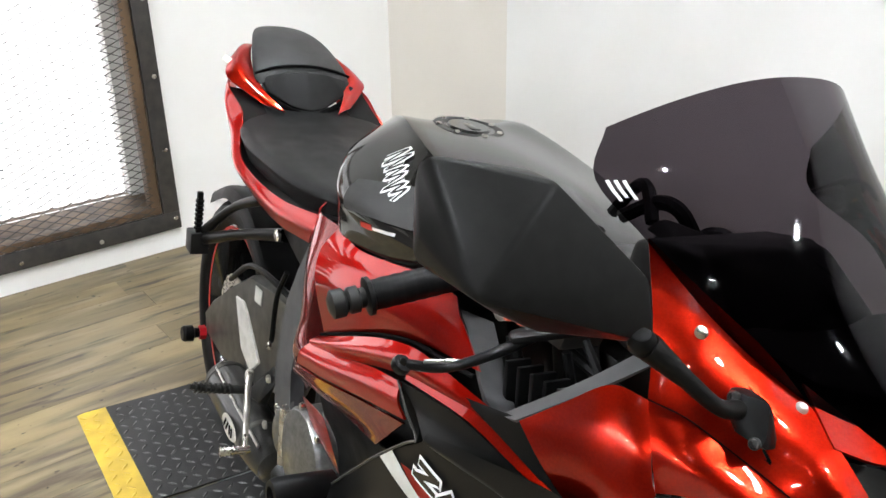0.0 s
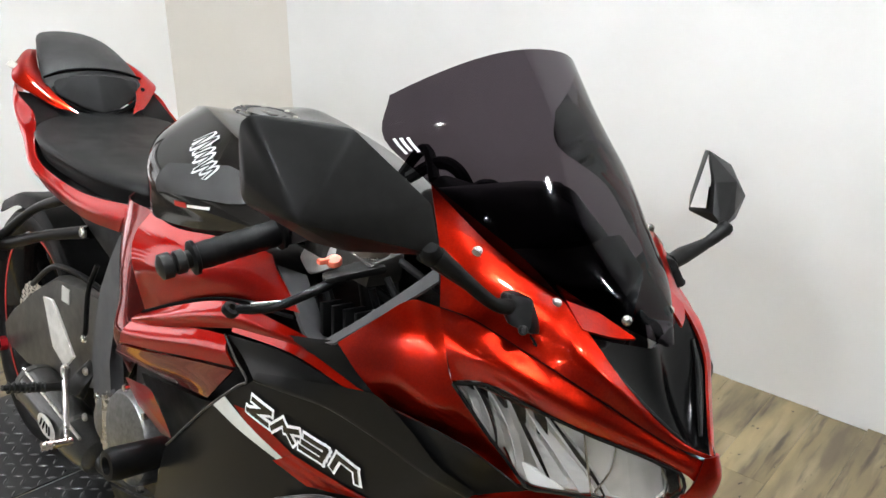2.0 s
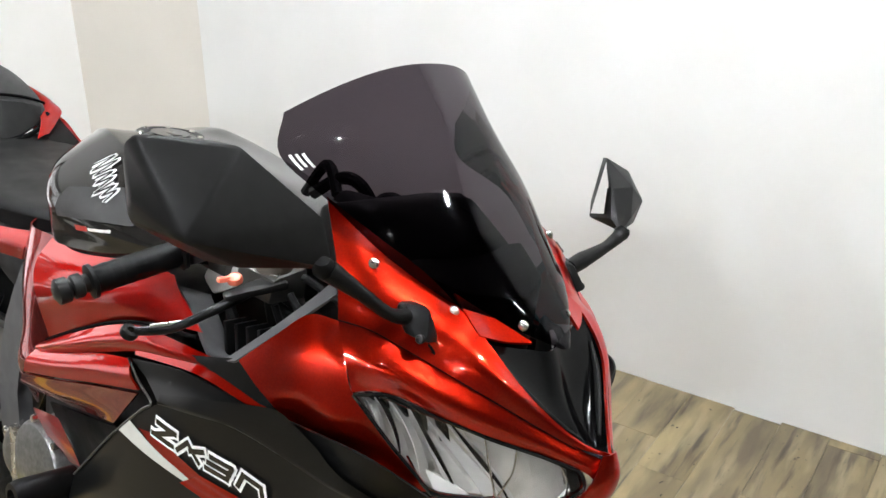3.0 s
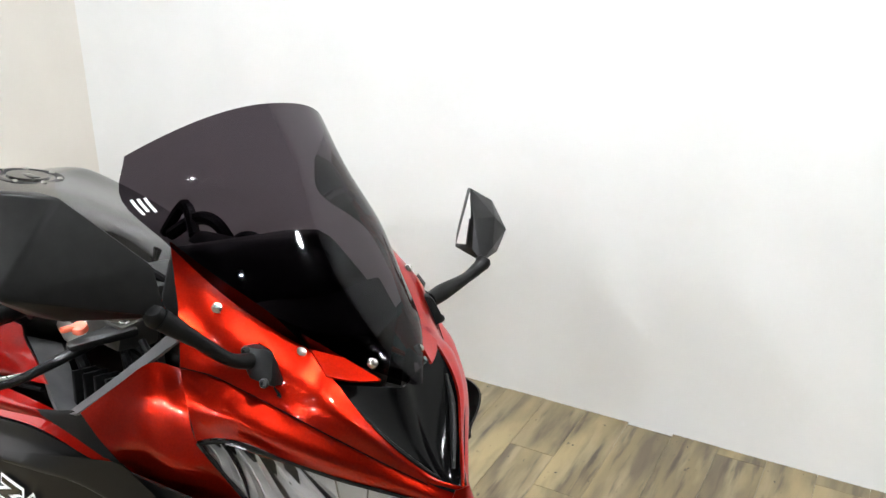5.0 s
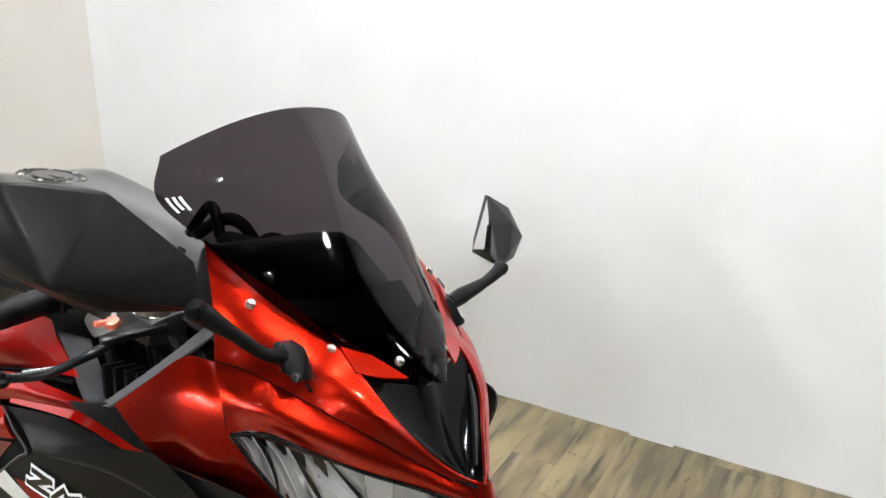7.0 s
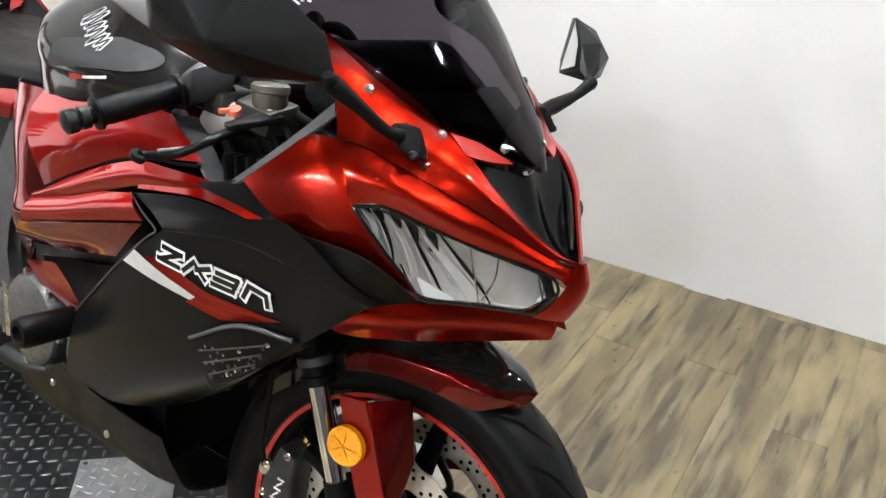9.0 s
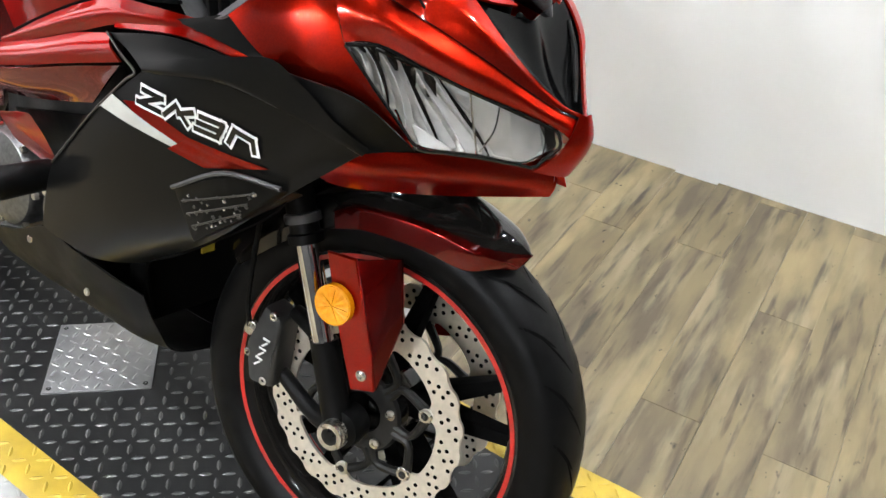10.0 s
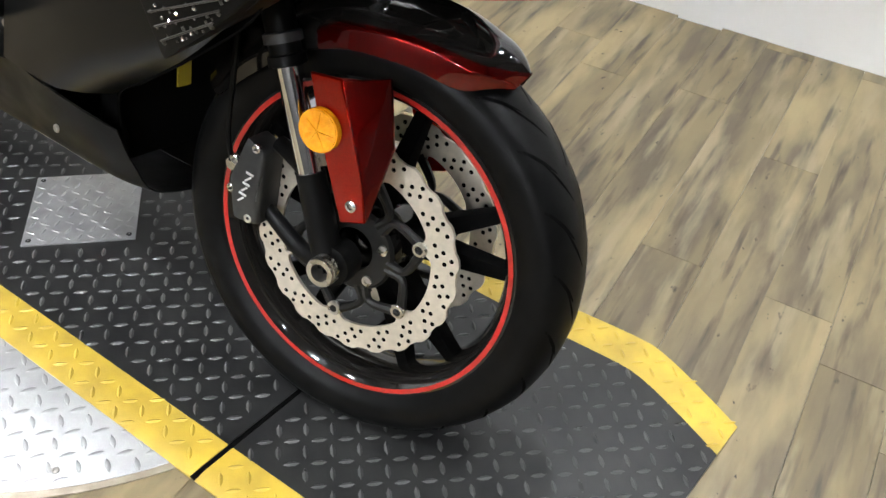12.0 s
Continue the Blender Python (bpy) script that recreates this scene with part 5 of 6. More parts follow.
part("cap_lid", joined(lathe([(0.001, 0.005), (0.031, 0.005), (0.034, 0.002), (0.034, 0.0)], (-0.66, -0.005, 0.9985), (0.04, 0, 1), 36), block((-0.684, -0.013, 0.996), (-0.636, 0.003, 1.004), 0.002)), GLOSS, cap)
for k in range(7):
    a = 2 * math.pi * k / 7
    part("cap_screw", lathe([(0.001, 0.003), (0.004, 0.0025), (0.0045, 0)], (-0.66 + 0.047 * math.cos(a), -0.005 + 0.047 * math.sin(a), 1.0015 - 0.0019 * math.cos(a)), (0, 0, 1), 12), STEEL, cap)


tank_bvh = BVHTree.FromPolygons([tuple(v.co) for v in tank.data.vertices], [tuple(p.vertices) for p in tank.data.polygons])


def on_tank(x, z, lift=0.0015):
    hit, n, _, _ = tank_bvh.ray_cast(Vector((x, -0.6, z)), Vector((0, 1, 0)))
    return (hit + n * (lift if n.y < 0 else -lift)) if hit else Vector((x, -0.2, z))


def script_stroke(pts, width, mat, lift, name, label):
    """A broad pen stroke laid on the tank's flank."""
    p = spline([(x, 0, z) for x, z in pts], 5 * len(pts))
    rows = []
    for i, q in enumerate(p):
        d = p[min(i + 1, len(p) - 1)] - p[max(0, i - 1)]
        e = np.array((-d[2], 0, d[0])) / (np.hypot(d[0], d[2]) + 1e-9) * width
        rows.append([tuple(on_tank(*(q + e)[[0, 2]], lift)), tuple(on_tank(*(q - e)[[0, 2]], lift))])
    return part(name, sheet(rows, thick=0, straight=True), mat, tank, label)


SCRIPT = [[(0.0, 0.2), (0.05, 0.9), (0.12, 0.15), (0.19, 0.95), (0.26, 0.2), (0.31, 0.7)], [(0.33, 0.2), (0.4, 0.7), (0.45, 0.15), (0.52, 0.65), (0.58, 0.2)], [(0.62, 0.65), (0.64, 0.0), (0.72, 0.6), (0.78, 0.2), (0.85, 0.6), (0.93, 0.15)]]
for w, m, lift in ((0.0046, WHITEP, 0.003), (0.0018, SATIN, 0.0038)):
    for st in SCRIPT:
        script_stroke([(-0.598 + 0.1 * a + 0.011 * (b - 0.5), 0.973 - 0.03 * a + 0.026 * (b - 0.5)) for a, b in st], w, m, lift, "script_mark", "white-edged script mark on the tank")
script_stroke([(-0.549, 0.894), (-0.516, 0.9)], 0.004, STRIPE, 0.0012, "badge", "small red badge")
script_stroke([(-0.514, 0.9), (-0.459, 0.911)], 0.002, WHITEP, 0.0012, "badge", "small white line")
part("tank_pad", sheet([[tuple(on_tank(-0.6 + 0.2 * u * (0.5 + 0.5 * math.sqrt(1 - v * v)), 0.918 + 0.02 * u + 0.02 * v, 0.002)) for u in np.linspace(0, 1, 14)] for v in np.linspace(-1, 1, 9)], thick=0, straight=True), VINYL2, tank, "grey rubber knee pad")

# ---- seat and tail ----
def loft(rows, nu=31, nv=30, thick=0.003):
    out = []
    for x, top, w, crown, drop, wb in rows:
        half = [(x, 0, top + crown), (x, -w * 0.5, top + crown * 0.75), (x, -w * 0.88, top), (x, -w, top - 0.012), (x, -w * 0.98, top - drop * 0.5), (x, -wb, top - drop)]
        out.append([(a, -b, c) for a, b, c in half[:0:-1]] + half)
    return sheet(out, nu, nv, thick)


seat = part("rider_seat", loft(((-0.76, 0.825, 0.05, 0.004, 0.04, 0.05), (-0.84, 0.832, 0.12, 0.005, 0.045, 0.115), (-0.94, 0.832, 0.158, 0.006, 0.045, 0.15), (-1.06, 0.835, 0.172, 0.008, 0.045, 0.165), (-1.17, 0.838, 0.176, 0.008, 0.045, 0.165), (-1.25, 0.846, 0.164, 0.006, 0.05, 0.15), (-1.3, 0.853, 0.146, 0.004, 0.06, 0.13), (-1.36, 0.86, 0.12, 0.002, 0.06, 0.11))), VINYL, bike, "black vinyl rider seat")
pill = part("passenger_seat", moved(loft(((-1.635, 0.975, 0.034, 0.003, 0.035, 0.032), (-1.56, 0.991, 0.062, 0.008, 0.045, 0.06), (-1.49, 0.982, 0.084, 0.012, 0.05, 0.08), (-1.42, 0.953, 0.102, 0.016, 0.055, 0.096), (-1.38, 0.925, 0.108, 0.02, 0.05, 0.1), (-1.366, 0.908, 0.104, 0.02, 0.05, 0.09))), Matrix.Translation((0, 0.006, 0))), VINYL2, bike, "black grained passenger seat pad")
part("seat_seam", tube([(-1.39, 0.116, 0.925), (-1.376, 0.07, 0.939), (-1.37, 0.006, 0.946), (-1.376, -0.058, 0.939), (-1.385, -0.1, 0.921)], 0.0032, 6, 24), TREAD, pill, "sewn seat seam")
part("seat_cushion_front", hull([(-1.376, 0.108, 0.92), (-1.366, 0.06, 0.933), (-1.362, 0.006, 0.938), (-1.366, -0.048, 0.933), (-1.376, -0.092, 0.918), (-1.352, 0.098, 0.89), (-1.352, -0.082, 0.89), (-1.333, 0.05, 0.866), (-1.333, -0.036, 0.866), (-1.322, 0.008, 0.855), (-1.42, 0.08, 0.86), (-1.42, -0.066, 0.86), (-1.38, 0, 0.84)], 0.006, 3), VINYL, pill, "pointed front face of the passenger pad")
part("pad_gap", tube([(-1.368, 0.114, 0.905), (-1.348, 0.098, 0.884), (-1.33, 0.052, 0.861), (-1.319, 0.008, 0.85), (-1.33, -0.038, 0.861), (-1.348, -0.084, 0.884), (-1.375, -0.1, 0.905)], 0.006, 8, 30), TREAD, pill, "dark gap round the passenger pad")
TAIL = (((-0.8, -0.16, 0.812), (-0.95, -0.176, 0.79), (-1.1, -0.184, 0.79), (-1.2, -0.178, 0.805), (-1.29, -0.152, 0.862), (-1.39, -0.154, 0.894), (-1.52, -0.1, 0.938), (-1.6, -0.05, 0.945)),
        ((-0.8, -0.175, 0.79), (-0.95, -0.19, 0.772), (-1.1, -0.19, 0.77), (-1.22, -0.184, 0.778), (-1.31, -0.166, 0.82), (-1.395, -0.158, 0.868), (-1.53, -0.1, 0.915), (-1.61, -0.05, 0.925)),
        ((-0.82, -0.172, 0.76), (-0.95, -0.178, 0.745), (-1.1, -0.174, 0.742), (-1.2, -0.166, 0.745), (-1.31, -0.15, 0.756), (-1.4, -0.138, 0.83), (-1.54, -0.09, 0.88), (-1.61, -0.05, 0.905)))
HORN = (((-1.57, -0.08, 0.94), (-1.48, -0.128, 0.932), (-1.398, -0.157, 0.911), (-1.35, -0.127, 0.889), (-1.318, -0.096, 0.87)),
        ((-1.575, -0.06, 0.95), (-1.5, -0.1, 0.958), (-1.41, -0.13, 0.932), (-1.352, -0.112, 0.898), (-1.305, -0.078, 0.868)),
        ((-1.58, -0.035, 0.95), (-1.51, -0.072, 0.958), (-1.42, -0.096, 0.93), (-1.352, -0.092, 0.898), (-1.292, -0.06, 0.864)))
for s, flip in ((-1, False), (1, True)):
    part("tail_panel", sheet(TAIL, 40, 16, 0.003, flip), RED, bike, "glossy red tail panel")
    part("tail_liner", sheet((tuple((x, y * 0.985, z - 0.004) for x, y, z in TAIL[0][:6]), tuple((x, y * 0.62, z - 0.012) for x, y, z in TAIL[0][:6])), 40, 5, 0.003, flip), PLASTIC, bike, "black liner between tail and seat")
    part("tail_top", sheet(HORN, 26, 12, 0.003, flip), RED, bike, "red tail cover beside the passenger seat")
part("tail_mark", block((-0.022, -0.0006, -0.007), (0.022, 0.0006, 0.007), 0, Matrix.Translation((-1.445, -0.137, 0.932)) @ Matrix.Rotation(radians(24), 4, "Z") @ Matrix.Rotation(radians(17), 4, "Y") @ Matrix.Rotation(radians(-35), 4, "X")), SILVERP, bike, "small silver maker mark", False)
part("subframe_cover", hull([(-0.8, y * 0.14, z) for y in (-1, 1) for z in (0.64, 0.76)] + [(-1.15, y * 0.12, z) for y in (-1, 1) for z in (0.7, 0.78)] + [(-1.55, y * 0.07, 0.8) for y in (-1, 1)], 0.006), PLASTIC, bike, "black undertail")

# ---- mirrors ----
def mirror(s, front, back, ball, base, arm):
    """A mirror on an arm: shell between its front points and its glass rim, joints at the ball and the base."""
    shell = part("mirror", hull(front + back, 0.004 if s < 0 else 0.0012, 2), SHELL, bike, "black faceted rear-view mirror on a curved arm")
    out = [Vector(p) for p in back]
    c = sum(out, Vector()) / len(out)
    n = (out[2] - out[0]).cross(out[-1] - out[0]).normalized()
    n = n if n.dot(c - sum((Vector(p) for p in front), Vector()) / len(front)) > 0 else -n
    u = (out[2] - out[0]).normalized()
    v = n.cross(u)
    poly = [((p - c).dot(u) * 0.88, (p - c).dot(v) * 0.86) for p in out]
    part("mirror_glass", slab(poly, c + n * 0.0012, u, v, 0.002, 0), MIRROR, shell, "mirror glass", False)
    part("mirror_arm", tube(arm[0], arm[1], 12), SHELL, shell, "curved black mirror arm")
    part("ball_joint", lathe([(0.001, -0.01), (0.007, -0.009), (0.0105, -0.003), (0.0105, 0.004), (0.007, 0.009), (0.001, 0.01)], ball, (0.2, s * 0.5, 1), 20), PLASTIC, shell, "black round joint")
    part("arm_joint", hull([(base[0] + x, base[1] + s * y, base[2] + z) for x, y, z in ((-0.02, -0.012, 0.012), (0.03, -0.012, -0.02), (0.036, 0.014, -0.014), (-0.012, 0.018, 0.016), (-0.016, 0.0, -0.016), (0.02, 0.0, 0.018), (0.01, 0.02, -0.012))], 0.005), PLASTIC, shell, "black arm joint")
    part("joint_plate", hull([(base[0] + x, base[1] + s * y, base[2] + z) for x, y, z in ((-0.03, -0.006, 0.022), (0.044, -0.03, -0.03), (0.033, 0.0, -0.034), (-0.03, 0.008, 0.008), (0.038, -0.025, -0.022), (-0.01, -0.01, 0.02))], 0.004), GLOSS, shell, "gloss black base plate")
    for x, z in ((0.026, -0.012), (-0.004, 0.012)):
        bolt("joint_screw", (base[0] + x, base[1] + s * 0.014, base[2] + z), (0.3, s, 0.2), 0.005, DARKALU, shell, 0.004)


mirror(-1, [(-0.075, -0.396, 1.124), (-0.012, -0.33, 1.124), (0.02, -0.256, 1.062), (0.036, -0.25, 1.016), (0.016, -0.398, 1.052), (0.0, -0.33, 1.016), (-0.06, -0.405, 1.07)],
       [(-0.088, -0.4, 1.112), (-0.055, -0.325, 1.12), (-0.02, -0.255, 1.06), (-0.012, -0.255, 1.018), (-0.04, -0.34, 1.012), (-0.075, -0.398, 1.045)],
       (0.034, -0.262, 1.018), (0.049, -0.147, 0.955),
       ([(0.05, -0.155, 0.957), (0.056, -0.19, 0.968), (0.05, -0.225, 0.992), (0.036, -0.258, 1.016)], [0.009, 0.0065, 0.007, 0.011]))
mirror(1, [(-0.006, 0.374, 1.027), (-0.045, 0.385, 1.062), (-0.004, 0.335, 1.05), (0.028, 0.268, 0.999), (0.006, 0.338, 1.0), (0.022, 0.3, 1.015)],
       [(-0.091, 0.383, 1.073), (-0.082, 0.356, 1.008), (-0.065, 0.332, 0.991), (0.007, 0.271, 1.012), (-0.02, 0.305, 1.046), (-0.072, 0.363, 1.077)],
       (0.032, 0.264, 0.999), (0.022, 0.146, 0.955),
       ([(0.024, 0.165, 0.96), (0.024, 0.19, 0.967), (0.03, 0.232, 0.982), (0.033, 0.262, 0.998)], [0.0105, 0.0115, 0.0075, 0.0095]))

# ---- controls ----
bar_in, bar_out = Vector((-0.3, -0.165, 0.935)), Vector((-0.3195, -0.333, 0.8935))
for s in (-1, 1):
    a, b = Vector((bar_in.x, bar_in.y, bar_in.z)), Vector((bar_out.x, bar_out.y, bar_out.z))
    if s > 0:  # the left bar swings back as far as the right one swings ahead
        inv = STEER.inverted()
        a, b = inv @ a, inv @ b
        a, b = Vector((a.x, -a.y, a.z)), Vector((b.x, -b.y, b.z))
        a, b = STEER @ a, STEER @ b
    d = (b - a).normalized()
    L = (b - a).length
    bar = part("handlebar", tube([a - d * 0.07, b], 0.011, 14), DARKALU, bike, "black clip-on handlebar")
    ribs = [(0.0165, 0.035), (0.0225, 0.036), (0.0225, 0.041), (0.0165, 0.043)]
    for k in range(7):
        ribs += [(0.0168, 0.046 + k * 0.015), (0.0172, 0.05 + k * 0.015), (0.0164, 0.058 + k * 0.015)]
    ribs += [(0.0165, 0.155), (0.021, 0.157), (0.021, 0.162), (0.012, 0.164)]
    part("grip", lathe([(r, h * L / 0.19) for r, h in ribs], a, d, 24), RUBBER, bar, "ribbed black rubber grip")
    part("bar_end", lathe([(0.011, -0.018), (0.0145, -0.016), (0.0145, -0.006), (0.01, -0.004), (0.0155, 0.0), (0.0155, 0.012), (0.008, 0.016), (0.001, 0.016)], b, d, 22), DARKALU, bar, "dark metal bar-end weight")
    x = d.cross(AXIS).normalized() * (1 if s < 0 else -1)
    part("switch_box", hull([a + d * p + x * q + Vector((0, 0, r)) for p, q, r in ((-0.045, 0.022, 0.02), (-0.045, -0.022, 0.022), (0.028, -0.02, 0.024), (0.028, 0.02, 0.022), (-0.04, 0.02, -0.024), (-0.04, -0.02, -0.022), (0.026, 0.018, -0.022), (0.024, -0.018, -0.022), (0.0, 0.0, 0.036))], 0.006), GREYP, bar, "dark grey switch housing")
    part("throttle_guide", tube([a + Vector((0, 0, 0.02)), a + d * -0.06 + Vector((0.04, 0, 0.03)), a + d * -0.12 + Vector((0.09, 0, -0.02))], 0.006, 8), RUBBER, bar, "black control cable")
    if s < 0:
        lp = Vector((-0.185, -0.165, 0.918))
        tip = Vector((-0.205, -0.312, 0.879))
        part("brake_lever", tube([lp, lp + Vector((0.012, -0.035, -0.006)), (lp + tip) / 2 + Vector((0.028, -0.012, 0.002)), tip + Vector((0.02, 0.03, 0.004)), tip], [0.0075, 0.0065, 0.0055, 0.005, 0.0055], 10), SATIN, bar, "black folding brake lever")
        part("lever_tip", lathe([(0.0045, -0.005), (0.0095, -0.004), (0.0105, 0), (0.0095, 0.004), (0.0045, 0.005)], tip + Vector((-0.002, -0.005, -0.001)), (0.5, 0.2, 0.85), 20, True), SATIN, bar, "ringed lever end")
        part("lever_slot", tube([tip + Vector((0.026, 0.045, 0.012)), tip + Vector((0.01, 0.012, 0.007))], 0.0025, 6), STEEL, bar)
        part("lever_blade", hull([lp + Vector(q) for q in ((0.0, 0.02, 0.012), (0.03, 0.02, 0.01), (0.02, -0.06, 0.0), (0.006, -0.06, 0.002), (0.0, 0.02, 0.002), (0.03, 0.02, 0.0), (0.02, -0.06, -0.008))], 0.003), DARKALU, bar, "black lever bracket")
        part("span_adjuster", joined(lathe([(0.001, 0.004), (0.008, 0.004), (0.009, 0.002), (0.009, -0.003), (0.001, -0.003)], lp + Vector((0.006, -0.04, 0.014)), (0.2, -0.4, 1), 18), block((-0.004, -0.016, -0.003), (0.004, 0, 0.003), 0.002, Matrix.Translation(lp + Vector((0.002, -0.044, 0.014))))), CORAL, bar, "faded red lever adjuster")
        bolt("lever_pivot", lp + Vector((0.012, 0.012, 0.012)), (0, 0, 1), 0.007, STEEL, bar, 0.004)
        part("master_cylinder", hull([lp + Vector(q) for q in ((-0.06, 0.05, 0.022), (0.02, 0.055, 0.02), (0.025, 0.0, 0.012), (-0.04, -0.005, 0.016), (-0.06, 0.05, -0.02), (0.02, 0.055, -0.02), (0.02, 0.0, -0.02), (-0.04, -0.005, -0.016))], 0.005), SWING, bar, "grey brake master cylinder")
        part("brake_reservoir", lathe([(0.017, -0.028), (0.022, -0.024), (0.023, 0.004), (0.025, 0.005), (0.025, 0.014), (0.021, 0.017), (0.001, 0.017)], (-0.19, -0.142, 0.945), (-0.1, 0.05, 1), 28), FLUID, bar, "smoky brake fluid reservoir with dark cap")
        part("reservoir_hose", tube([(-0.19, -0.142, 0.92), (-0.195, -0.145, 0.9), (-0.2, -0.13, 0.91)], 0.006, 8), RUBBER, bar)
        part("brake_line", tube([lp + Vector((0.02, 0.03, -0.01)), lp + Vector((0.06, 0.04, -0.06)), lp + Vector((0.05, 0.08, -0.16))], 0.005, 8), RUBBER, bar, "black brake line")
    else:
        part("clutch_lever", tube([a + Vector((0.08, 0, 0)), a + d * 0.06 + Vector((0.09, 0, -0.01)), b + Vector((0.07, -0.01, -0.01))], [0.009, 0.007, 0.006], 8), PLASTIC, bar, "black clutch lever")

# cockpit behind the screen
part("top_yoke", moved(hull([(-0.27 + x, y, 0.93 + z) for x, y, z in ((-0.03, -0.13, 0), (0.05, -0.13, 0), (0.06, 0.0, 0), (-0.05, 0.0, 0), (-0.03, 0.13, 0), (0.05, 0.13, 0), (-0.03, -0.13, 0.02), (0.05, -0.13, 0.02), (0.06, 0, 0.02), (-0.05, 0, 0.02), (-0.03, 0.13, 0.02), (0.05, 0.13, 0.02))], 0.006), STEER), DARKALU, bike, "black top yoke")
for s in (-1, 1):
    part("fork_cap", moved(lathe([(0.001, 0.022), (0.012, 0.022), (0.018, 0.014), (0.024, 0.012), (0.026, 0)], (-0.265, s * 0.102, 0.948), AXIS, 24), STEER), STEEL if s < 0 else DARKALU, bike, "fork cap")
part("dashboard", hull([(-0.12 + x, y, 0.98 + z) for x, y, z in ((-0.05, -0.1, 0.035), (-0.06, 0.1, 0.035), (0.02, -0.09, 0.055), (0.02, 0.09, 0.055), (0.05, 0.0, 0.06), (-0.03, -0.13, -0.04), (-0.03, 0.13, -0.04), (0.1, -0.1, 0.0), (0.1, 0.1, 0.0), (0.12, 0, 0.03), (0.1, 0.08, -0.06), (0.1, -0.08, -0.06))], 0.01, 3), PLASTIC, bike, "black dashboard housing")
part("cowl_stay", hull([(0.05, -0.07, 0.97), (0.05, 0.07, 0.97), (-0.03, -0.12, 0.95), (-0.03, 0.12, 0.95), (-0.02, -0.11, 0.99), (-0.02, 0.11, 0.99), (0.06, 0.05, 0.88), (0.06, -0.05, 0.88), (0.08, 0, 0.96)], 0.006), PLASTIC, bike, "black fairing stay behind the screen")
for k, (pts, r) in enumerate((([(-0.3, 0.0, 0.99), (-0.26, 0.01, 1.02), (-0.23, 0.02, 1.018), (-0.2, 0.03, 0.985)], 0.009), ([(-0.22, 0.03, 0.98), (-0.19, 0.03, 1.008), (-0.17, 0.04, 1.006), (-0.15, 0.05, 0.97)], 0.008), ([(-0.34, 0.02, 0.98), (-0.31, 0.02, 1.022), (-0.28, 0.01, 1.03), (-0.25, 0.0, 1.0)], 0.008), ([(-0.13, -0.02, 0.99), (-0.1, 0.0, 1.022), (-0.06, 0.03, 1.024), (-0.03, 0.05, 1.0)], 0.006))):
    part("control_cable", tube(pts, r, 8), RUBBER, bike, "black control cable")
part("ignition_block", hull([(-0.2 + x, y, 1.0 + z) for x, y, z in ((-0.03, -0.03, 0), (0.03, -0.04, 0), (0.04, 0.03, 0), (-0.03, 0.04, 0), (-0.02, -0.02, 0.018), (0.02, -0.025, 0.012), (0.03, 0.02, 0.01))], 0.006), PLASTIC, bike, "black switch block behind the screen")
for s, flip in ((-1, False), (1, True)):
    part("inner_cover", sheet((((-0.3, -0.2, 0.885), (-0.245, -0.21, 0.86), (-0.19, -0.225, 0.84), (-0.14, -0.24, 0.85)), ((-0.29, -0.16, 0.87), (-0.23, -0.175, 0.84), (-0.18, -0.19, 0.825), (-0.125, -0.215, 0.85))), 20, 6, 0.004, flip), GREYP, bike, "grey inner fairing cover")
    part("cheek_liner", sheet((((-0.1, -0.254, 0.872), (-0.06, -0.235, 0.913), (-0.03, -0.218, 0.945), (-0.012, -0.2, 0.968)), ((-0.132, -0.248, 0.858), (-0.085, -0.23, 0.905), (-0.05, -0.212, 0.944), (-0.022, -0.194, 0.98))), 20, 4, 0.003, flip), GREYP, bike, "grey cockpit edge trim")
    part("cheek_gusset", sheet((((-0.15, -0.248, 0.856), (-0.096, -0.25, 0.872), (-0.057, -0.248, 0.851), (-0.014, -0.24, 0.832)), ((-0.2, -0.249, 0.84), (-0.14, -0.251, 0.842), (-0.07, -0.251, 0.84), (-0.008, -0.244, 0.83))), 20, 4, 0.003, flip), PLASTIC, bike, "black gusset under the cheek panel")
    part("duct", hull([(-0.25, s * 0.08, 0.8), (0.02, s * 0.06, 0.82), (-0.25, s * 0.15, 0.8), (0.02, s * 0.16, 0.84), (-0.25, s * 0.08, 0.7), (0.0, s * 0.06, 0.7), (-0.22, s * 0.17, 0.72), (0.0, s * 0.17, 0.72)], 0.01), PLASTIC, bike, "black air duct")
for pts, r in (([(-0.3, -0.12, 0.93), (-0.22, -0.14, 0.9), (-0.14, -0.13, 0.88), (-0.06, -0.08, 0.86)], 0.006), ([(-0.29, -0.1, 0.94), (-0.2, -0.12, 0.935), (-0.12, -0.1, 0.91), (-0.05, -0.05, 0.87)], 0.005), ([(-0.24, -0.17, 0.88), (-0.22, -0.16, 0.84), (-0.2, -0.14, 0.79)], 0.007), ([(-0.16, -0.16, 0.9), (-0.15, -0.15, 0.86), (-0.16, -0.13, 0.8)], 0.005)):
    part("control_cable", tube(pts, r, 8), RUBBER, bike, "black control cable")
for k in range(5):
    part("duct_rib", block((-0.003, -0.03, -0.035), (0.003, 0.0, 0.035), 0.001, Matrix.Translation((-0.2 + 0.022 * k, -0.165, 0.835 + 0.004 * k)) @ Matrix.Rotation(radians(-12), 4, "Y")), SATIN, bike)
